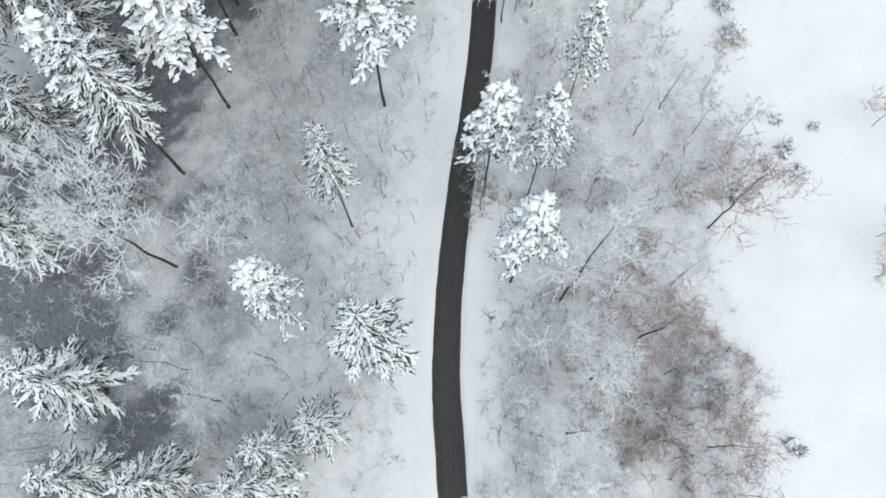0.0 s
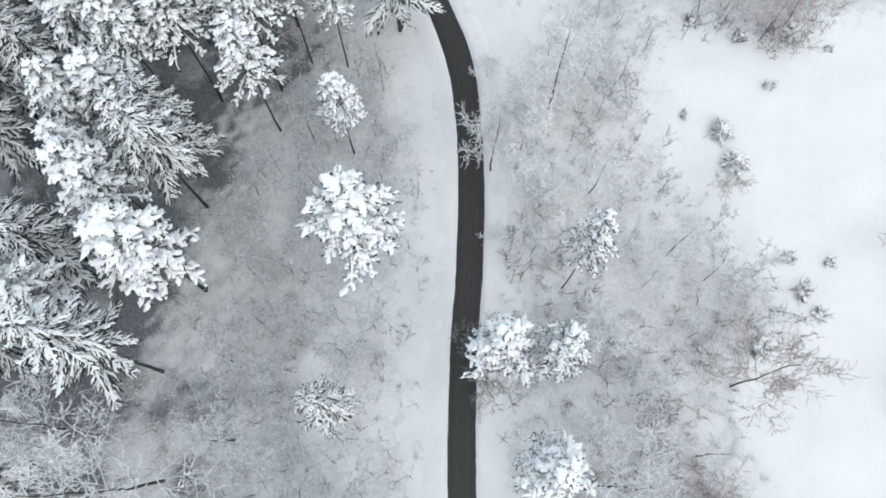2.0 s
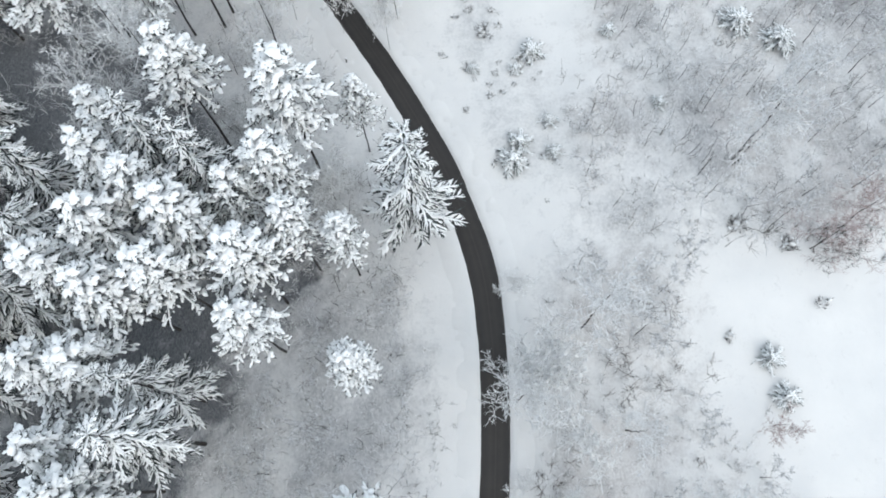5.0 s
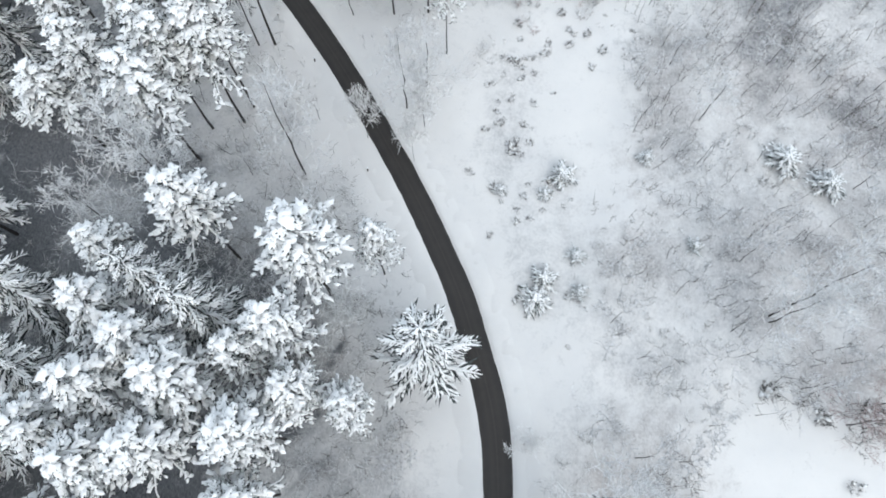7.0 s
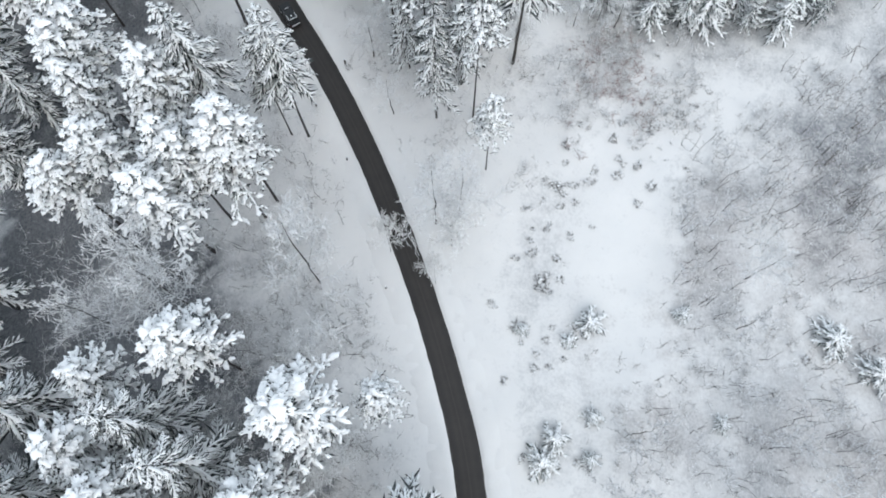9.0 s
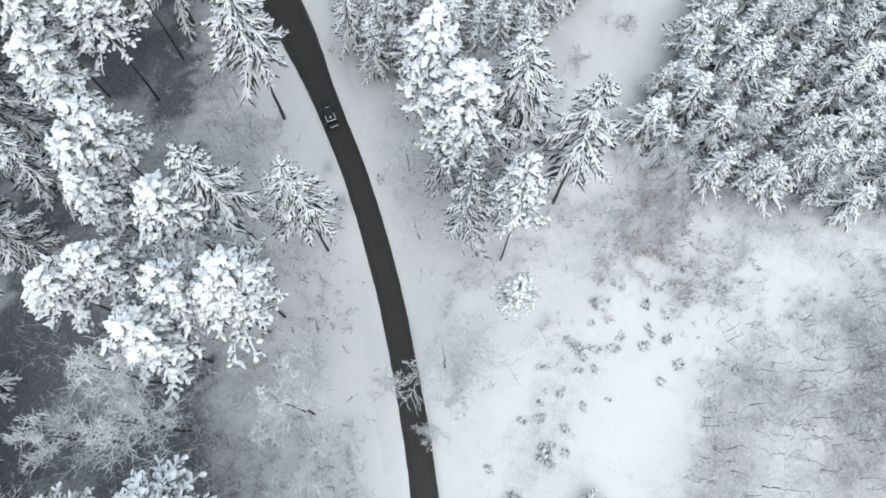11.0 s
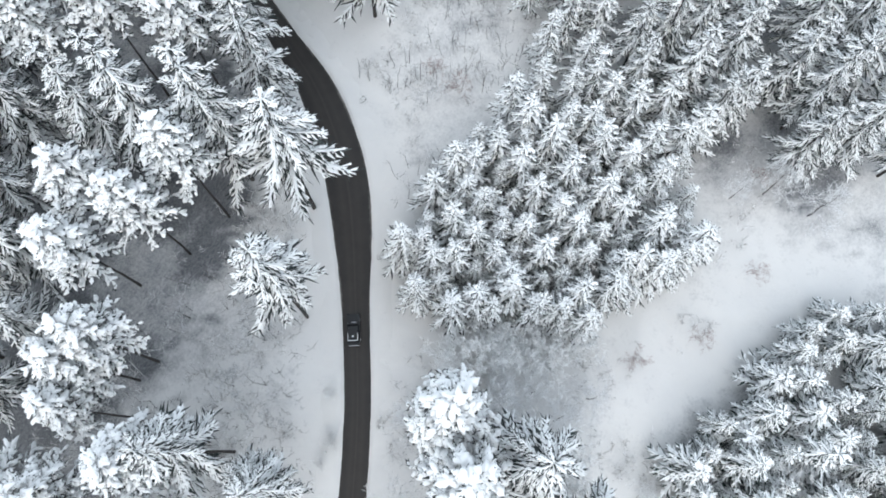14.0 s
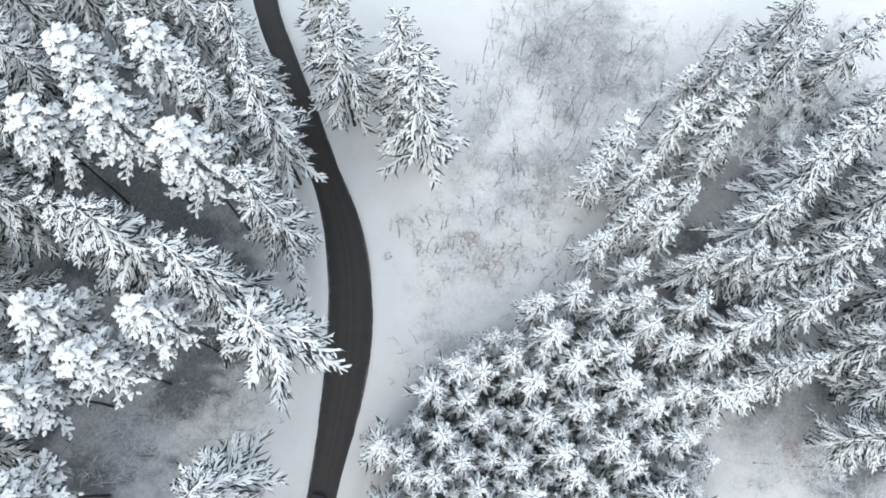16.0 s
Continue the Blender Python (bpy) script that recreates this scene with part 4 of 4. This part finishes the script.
laden([(-20.1, 161.3, 7, 1.1), (-17.2, 164.3, 8, 1.1), (-13.1, 166.2, 7.5, 1.1), (-9.3, 169.3, 7, 1.1), (-6.9, 172.6, 6, 1.1), (-16.1, 167.4, 6.5, 1.1), (-12.4, 170.0, 6, 1.1)], "snow-laden trees by the plantation")


# ---- undergrowth ----
def brush_shape(rng, places, high, shoots, slant, fine=1.0):
    """Saplings and bushes: stems that fork into upright twigs."""
    P, Q, A, B, S, T = [], [], [], [], [], []
    for x, y, z in places:
        k = high * rng.uniform(0.4, 1.35)
        lean = rng.normal(0, slant, 2)
        foot = np.array([x, y, z - 0.1])
        tip = foot + np.array([lean[0] * k, lean[1] * k, k])
        bow = foot + (tip - foot) * 0.5 + np.array([*rng.normal(0, 0.05 * k, 2), 0.0])
        P += [foot, bow]
        Q += [bow, tip]
        A += [fine * (0.009 * k + 0.015), fine * (0.006 * k + 0.013)]
        B += [fine * (0.006 * k + 0.013), 0.012 * fine]
        for _ in range(shoots):
            u = rng.uniform(0.05, 0.9)
            p = foot + (tip - foot) * u
            ang = rng.uniform(0, 2 * math.pi)
            l = (0.35 + 0.3 * min(k, 3.0)) * rng.uniform(0.5, 1.3) * (1.2 - u * 0.6)
            q = p + np.array([math.cos(ang) * l, math.sin(ang) * l, l * rng.uniform(0.1, 0.9)])
            S.append(p), T.append(q)
            p2 = p + (q - p) * rng.uniform(0.3, 0.8)
            S.append(p2), T.append(p2 + (q - p) * 0.5 + rng.normal(0, 0.25 * l, 3) + (0, 0, 0.1 * l))
    return merged([rods(P, Q, A, B), cones(S, T, fine * rng.uniform(0.02, 0.042, len(S)))])


def brushwood(seed, poly, count, high, shoots, material, label, keep=2.2, patch=0.0, slant=0.4):
    rng, rnd2 = np.random.default_rng(seed), random.Random(seed)
    xs, ys = [p[0] for p in poly], [p[1] for p in poly]
    x, y = rng.uniform(min(xs) - 5, max(xs) + 5, count * 4), rng.uniform(min(ys) - 5, max(ys) + 5, count * 4)
    wx, wy = x + 6 * wave(x, y, 9.0, seed + 5) + rng.normal(0, 1.5, len(x)), y + 6 * wave(x, y, 9.0, seed + 6) + rng.normal(0, 1.5, len(x))
    ok = within(poly, wx, wy) & (road_gap(x, y) > keep) & (wave(x, y, 7.0, seed + 1) + 0.5 * wave(x, y, 2.5, seed + 2) > patch)
    x, y = x[ok][:count], y[ok][:count]
    z = ground_z(x, y)
    ob = new("brushwood", mesh_of("brushwood", *brush_shape(rng, np.column_stack([x, y, z]), high, shoots, slant, 0.75 if material is STEMS else 1.0), material))
    return tagged(ob, label, "undergrowth", kind="stuff")


brushwood(21, CLEARING, 1100, 1.5, 9, BRUSH, "grey frosted saplings and brush in the snow", 3.5, -0.5)
brushwood(22, CLEARING, 420, 5.0, 3, STEMS, "dark thin sapling stems standing in snow", 4.0, -0.6, 0.12)
brushwood(23, EAST_STRIP, 1050, 1.5, 9, BRUSH, "grey frosted saplings and brush in the snow", 2.5, -0.5)
brushwood(24, EAST_STRIP, 300, 3.6, 9, BROWN, "brownish bushes poking out of the snow", 3.0, -0.3, 0.2)
brushwood(33, [(16, -14), (33, -14), (35, 8), (33, 24), (27, 27), (22, 12)], 650, 2.2, 9, RUSSET, "reddish-brown twigs of low bushes in the snow", 3.0, -0.2)
brushwood(25, MOOR, 1200, 1.4, 9, BRUSH, "grey frosted saplings and brush in the snow", 3.0, -0.35)
brushwood(26, MOOR, 460, 5.0, 3, STEMS, "dark thin sapling stems standing in snow", 3.0, -0.3, 0.10)
brushwood(39, FAR_MOOR, 260, 4.0, 7, BROWN, "dark twiggy bushes standing in snow", 3.0, -0.3, 0.2)
brushwood(27, WEST_EDGE, 1000, 2.0, 7, BRUSH, "grey frosted saplings and brush in the snow", 3.0, -0.2)
brushwood(28, WEST_EDGE, 180, 5.0, 3, STEMS, "dark thin sapling stems standing in snow", 3.0, -0.4, 0.12)
brushwood(34, [(-34, -12), (-20, -12), (-19, 40), (-22, 66), (-30, 70), (-32, 30)], 700, 1.9, 8, BRUSH, "grey frosted undergrowth on the forest floor", 4.0, -0.4)
brushwood(35, [(-26, 112), (-34, 122), (-50, 152), (-62, 176), (-52, 176), (-40, 156), (-28, 134)], 650, 1.9, 8, BRUSH, "grey frosted undergrowth on the forest floor", 4.0, -0.3)
brushwood(36, [(-16, 78), (-10, 96), (-26, 114), (-42, 112), (-36, 96), (-24, 84)], 500, 2.2, 8, BRUSH, "grey frosted undergrowth on the forest floor", 4.0, -0.3)
brushwood(41, [(-66, 40), (-47, 40), (-46, 95), (-46, 128), (-56, 140), (-68, 130)], 520, 2.2, 8, BRUSH, "grey frosted undergrowth on the forest floor", 4.0, -0.5)
brushwood(42, UNDERWOOD, 420, 2.4, 8, BRUSH, "grey frosted undergrowth on the forest floor", 4.0, -0.6)
brushwood(37, TRACKSIDE, 420, 1.6, 8, BRUSH, "grey frosted saplings and brush in the snow", 3.0, -0.5)
brushwood(38, TRACKSIDE, 200, 1.6, 8, RUSSET, "reddish-brown twigs of low bushes in the snow", 3.0, -0.4)
brushwood(29, GLADE, 700, 1.8, 7, BRUSH, "grey frosted saplings and brush in the snow", 2.5, 0.0)
brushwood(30, NORTH, 420, 2.0, 7, BRUSH, "grey frosted saplings and brush in the snow", 2.5, 0.0)
brushwood(31, NORTH, 320, 4.5, 2, STEMS, "dark thin sapling stems standing in snow", 3.0, -0.3, 0.12)
brushwood(32, EAST_END, 700, 2.0, 7, BRUSH, "grey frosted saplings and brush in the snow", 2.5, -0.3)


def shrubs(seed, poly, gap, group, low, high):
    poly = [(min(x, 66), max(y, -12)) for x, y in poly]
    rnd = random.Random(seed)
    near = [(o.location.x, o.location.y) for o in scene.objects if o.type == "EMPTY"]
    for x, y in scatter(rnd, poly, gap, 700, near):
        if road_gap(np.array([x]), np.array([y]))[0] > 7.5 and (wave(np.array([x]), np.array([y]), 9.0, 61)[0] > -0.45):
            k, h = rnd.randrange(5), rnd.uniform(low, high)
            plant(("shrub", k), "frosted_shrub", lambda: bare_tree(450 + k, 6.0, 1.15, 2, 0.020, SHRUB), x, y, h / 6.0, h / 6.0, rnd.uniform(0, 360), "frost-covered leafless shrub standing in snow", "shrub", group)


shrubs(51, CLEARING[1:8], 5.0, "shrubs in the clearing", 4.0, 8.0)
shrubs(52, EAST_STRIP, 5.4, "shrubs east of the road", 4.0, 8.0)
shrubs(53, MOOR, 6.0, "shrubs on the moor", 3.5, 7.0)
shrubs(54, WEST_EDGE, 6.5, "shrubs at the forest edge", 3.5, 6.0)
shrubs(55, [(9, 166), (20, 158), (36, 156), (50, 164), (58, 158), (58, 196), (40, 214)], 7.5, "shrubs by the thicket", 3.0, 5.0)
shrubs(57, TRACKSIDE, 3.6, "shrubs by the side track", 2.5, 4.5)
shrubs(56, NORTH, 8.0, "shrubs north of the bend", 3.0, 5.0)


def bush(seed, high, wide):
    """A tussock of dark twigs with cushions of snow caught in it."""
    rng = np.random.default_rng(seed)
    P, Q, A = [], [], []
    squeeze = rng.uniform(0.5, 1.0)
    for _ in range(34):
        ang, r = rng.uniform(0, 2 * math.pi), wide * math.sqrt(rng.random()) * 0.42
        p = np.array([r * math.cos(ang), squeeze * r * math.sin(ang), -0.1])
        q = p + np.array([math.cos(ang) * wide * 0.4, squeeze * math.sin(ang) * wide * 0.4, high]) * rng.uniform(0.3, 1.2)
        P.append(p), Q.append(q), A.append(0.034)
        for _ in range(4):
            m = p + (q - p) * rng.uniform(0.25, 0.95)
            P.append(m), Q.append(m + rng.normal(0, 0.25, 3) * wide * 0.55 + (0, 0, 0.15)), A.append(0.024)
    c = np.array(Q)[rng.integers(0, len(Q), 7)] * (0.7, 0.7, 0.85)
    g = rng.uniform(0.10, 0.24, (7, 1))
    return {"crown": (cones(P, Q, np.array(A)), STEMS, False), "snow_load": (domes(rng, c, rng.normal(0, 1, (7, 3)) * (1, 1, 0.2), g * np.array([[1.4, 0.9, 0.6]]), 0.25), TREE_SNOW, True)}


def bushes(places):
    for x, y, r in places:
        k = SPOTS.randrange(4)
        plant(("bush", k), "bush", lambda: bush(500 + k, 1.3, 2.0), x, y, r, r * 0.9, SPOTS.uniform(0, 360), "small brown leafless bush in open snow", "bush", "bushes in the meadow")


bushes([(50.3, 71.9, 0.9), (37.3, 68.6, 0.8), (47.3, 46.1, 0.9), (52.5, 44.9, 0.8), (47.9, 41.4, 1.2), (49.4, 38.2, 1.0), (60.4, 77.1, 0.7), (47.4, 80.4, 1.2), (53.5, 80.2, 1.9), (41.2, 83.7, 1.2), (43.4, 1.3, 1.4), (40.3, 34.5, 1.4), (7.4, 112.9, 0.9)])
bushes([(9.5, 135.0, 0.6), (13.4, 134.9, 0.6), (22.4, 138.9, 0.7), (24.6, 136.0, 0.7), (16.2, 137.4, 0.5), (8.3, 123.7, 0.6), (10.2, 119.4, 0.9), (12.0, 141.1, 0.7), (15.7, 135.8, 0.7), (10.9, 134.2, 0.8), (18.5, 142.9, 0.7), (24, 145, 0.7), (28.3, 148, 0.7)])


def soft_shrubs(places):
    """Round leafless shrubs with a haze of reddish twigs."""
    for x, y, h in places:
        k = SPOTS.randrange(3)
        plant(("soft shrub", k), "russet_shrub", lambda: bare_tree(470 + k, 6.0, 1.0, 3, 0.010, RUSSET), x, y, h * 1.1 / 6.0, h / 6.0, SPOTS.uniform(0, 360), "round leafless shrub with fine reddish twigs", "shrub", "shrubs in the open")


soft_shrubs([(40.6, 57.0, 4.5), (60.9, 45.1, 5.5), (58.8, 28.7, 5.0), (57.7, 23, 4.5), (6.1, 184.5, 2.6), (0.4, 176.7, 3.0), (7.8, 197.1, 2.6), (1, 209.4, 3.0), (-43.1, 195.9, 3.4), (-47.4, 195.9, 3.0)])
# tussocks along the meadow's edge
bushes([(x, y, SPOTS.uniform(0.3, 0.62)) for x, y in (
    (10.9, 134.6), (11.8, 131.4), (9.2, 132.1), (13.8, 132.4), (10.2, 127.6), (8.6, 124.3), (13.5, 126.9), (6.2, 122.8), (9.5, 120.3), (11.1, 118.6), (12.7, 120.5), (8.1, 127.5), (11.7, 141.3),
    (16.3, 138.2), (18.9, 143.2), (22.3, 139.0), (24.4, 135.8), (23.7, 146.4), (3.6, 115.6), (6.3, 105.7), (12.0, 113.5), (13.9, 109.4), (10.1, 107.5), (12.0, 108.0))])
bushes([(x, y, SPOTS.uniform(0.3, 0.6)) for x, y in (
    (32.0, 137.7), (29.6, 139.4), (27.7, 150.6), (9.4, 96.0), (17.8, 102.1), (17.8, 96.0), (16.0, 89.5), (8.6, 111.9), (14.9, 112.2), (10.1, 109.5), (26.4, 107.4), (6.2, 105.1), (7.4, 112.6), (8.0, 110.8))])
rnd = random.Random(31)
for cx, cy, r, n in ((11.8, 98, 2.2, 5), (17.2, 95.2, 2.0, 4), (16, 113, 2.6, 5), (47.6, 116, 2.4, 4), (53.4, 112.6, 2.2, 4), (18.2, 136, 5, 6), (10.5, 123, 3.6, 8), (11, 131, 3, 6), (15, 141, 5, 5), (27, 146, 4, 5), (31, 152, 3, 3)):
    bushes([(cx + rnd.gauss(0, r * 0.75), cy + rnd.gauss(0, r * 0.75), rnd.uniform(0.25, 0.6)) for _ in range(n)])


def low_spruces(places):
    """Knee- to head-high spruces standing alone in the snow."""
    for x, y, r in places:
        k = SPOTS.randrange(4)
        plant(("young", k, True), "young_spruce_tree", lambda: spruce(300 + k, 14.0, 2.3, 8, 7, 4, 0.12, 1.15, FIR_NEEDLES), x, y, r * 1.2 / 2.3, r * 1.25 / 14.0, SPOTS.uniform(0, 360), "low wide young spruce half buried in snow", "tree", "low spruces on the open ground")


low_spruces([(41.6, 65.3, 1.7), (42.8, 60.4, 1.7), (16.7, 114.6, 2.0), (14.3, 111.9, 1.1), (12.0, 96.0, 2.0), (13.1, 98.6, 1.8), (18.0, 102.4, 1.3), (17.9, 97.1, 1.2), (48.8, 116.3, 2.4), (54.3, 112.4, 2.3), (34.1, 103.3, 1.2), (29.4, 117.4, 1.2), (8.0, 112.6, 1.0)])
brushwood(40, [(45.4, 82.0), (60.3, 86.7), (57.8, 77.4), (49.3, 74.9), (45.2, 77.8)], 130, 2.4, 9, STEMS, "dark twiggy bushes standing in snow", 3.0, -0.9, 0.3)


# ---- marker posts and the car ----
def marker_posts(places):
    """Short dark posts along the road, each with a cap of snow."""
    rng = np.random.default_rng(77)
    wood = plain("weathered_post", (0.06, 0.05, 0.045), 0.8)
    for x, y, h in places:
        post = new("marker_post")
        post.matrix_basis = pose(x, y, float(ground_z(np.array([x]), np.array([y]))[0]), rng.uniform(-3, 3), rng.uniform(-3, 3), rng.uniform(0, 360))
        part("post", merged([rods([(0, 0, -0.3)], [(0, 0, h)], 0.11, 0.10, 6)]), wood, post)
        part("snow_cap", lobes(rng, np.array([(0, 0, h + 0.05)]), np.array([(1.0, 0.1, 0)]), np.array([(0.17, 0.16, 0.12)]), FAT, 0.06), TREE_SNOW, post, "rounded cap of snow", True)
        tagged(post, "short dark wooden marker post capped with snow", "post", "posts along the road")


marker_posts([(-19.9, 134.6, 1.0), (-11.2, 116.1, 1.0), (-22.9, 150.4, 1.0), (-26.0, 142.6, 1.0)])
# small bushes added in place of dark bare patches at the road's edge
bushes([(-36.3, 168.1, 0.5), (-53.4, 186.2, 0.5), (-50.6, 182.1, 0.5), (-22.3, 149.6, 0.5)])


def build_car(x, y, turn):
    paint, glass, tyre_m, chrome = plain("black_paint", (0.007, 0.008, 0.010), 0.35), plain("dark_glass", (0.006, 0.007, 0.009), 0.15), plain("rubber", (0.015, 0.015, 0.015), 0.9), plain("bright_trim", (0.75, 0.77, 0.8), 0.4)
    car = new("car")

    def solid(name, size, at, material, parent, bevel=0.04, taper=None, label=""):
        bm = bmesh.new()
        bmesh.ops.create_cube(bm, size=1, matrix=Matrix.Diagonal((*size, 1)))
        if taper:
            for v in bm.verts:
                if v.co.z > 0:
                    v.co.x *= taper[0]
                    v.co.y = v.co.y * taper[1] + taper[2]
        bmesh.ops.bevel(bm, geom=bm.edges[:], offset=bevel, segments=2, affect="EDGES")
        bmesh.ops.translate(bm, vec=at, verts=bm.verts)
        me = bpy.data.meshes.new(name)
        bm.to_mesh(me)
        bm.free()
        me.materials.append(material)
        ob = new(name, me)
        ob.parent = parent
        return tagged(ob, label)

    body = solid("body", (1.78, 4.35, 0.62), (0, 0, 0.66), paint, car, 0.12)
    solid("bonnet", (1.6, 1.25, 0.12), (0, 1.42, 0.99), paint, car, 0.05)
    cabin = solid("cabin", (1.62, 2.5, 0.62), (0, -0.55, 1.26), glass, car, 0.08, (0.82, 0.74, 0.02))
    solid("roof", (1.28, 1.75, 0.06), (0, -0.55, 1.6), paint, car, 0.025)
    solid("windscreen_trim", (0.7, 0.07, 0.03), (0.15, 0.98, 1.07), chrome, body, 0.01, label="bright strip of snow at the windscreen foot")
    rack = solid("roof_rack", (1.36, 0.12, 0.06), (0, -1.62, 1.66), chrome, car, 0.02, label="bright metal roof rack, open to the front")
    for k in (-1, 1):
        solid("rail", (0.09, 1.05, 0.06), (k * 0.66, -1.12, 1.66), chrome, rack, 0.02)
    solid("roof_dome", (0.26, 0.26, 0.1), (0, -1.05, 1.67), chrome, car, 0.045, label="white dome on the roof")
    solid("rear_bumper", (1.4, 0.12, 0.16), (0.05, -2.17, 0.72), chrome, car, 0.04)
    solid("front_bumper", (1.7, 0.14, 0.2), (0, 2.16, 0.5), paint, car, 0.05)
    for k in (-1, 1):
        solid("headlight", (0.32, 0.1, 0.14), (k * 0.66, 2.15, 0.78), glass, body, 0.03)
        solid("tail_light", (0.16, 0.06, 0.3), (k * 0.8, -2.17, 0.95), plain("red_lens", (0.06, 0.005, 0.005), 0.2), body, 0.02)
        for f in (-1.32, 1.38):
            bm = bmesh.new()
            bmesh.ops.create_cone(bm, cap_ends=True, segments=18, radius1=0.34, radius2=0.34, depth=0.22, matrix=pose(k * 0.8, f, 0.34, 0, 90, 0))
            bmesh.ops.bevel(bm, geom=[e for e in bm.edges if len(e.link_faces) == 2 and e.calc_face_angle() > 1], offset=0.03, segments=2, affect="EDGES")
            me = bpy.data.meshes.new("wheel")
            bm.to_mesh(me)
            bm.free()
            me.materials.append(tyre_m)
            wheel = new("wheel", me)
            wheel.parent = car
            bm = bmesh.new()
            bmesh.ops.create_cone(bm, cap_ends=True, segments=14, radius1=0.2, radius2=0.17, depth=0.26, matrix=pose(k * 0.8, f, 0.34, 0, 90 * k, 0))
            me = bpy.data.meshes.new("rim")
            bm.to_mesh(me)
            bm.free()
            me.materials.append(chrome)
            rim = new("rim", me)
            rim.parent = wheel
    car.matrix_basis = pose(x, y, float(lie(x, y)) + 0.06, 0, 0, turn)
    return tagged(car, "black estate car with bright roof rack on the wet road", "car")


build_car(-32.95, 157.5, 39)
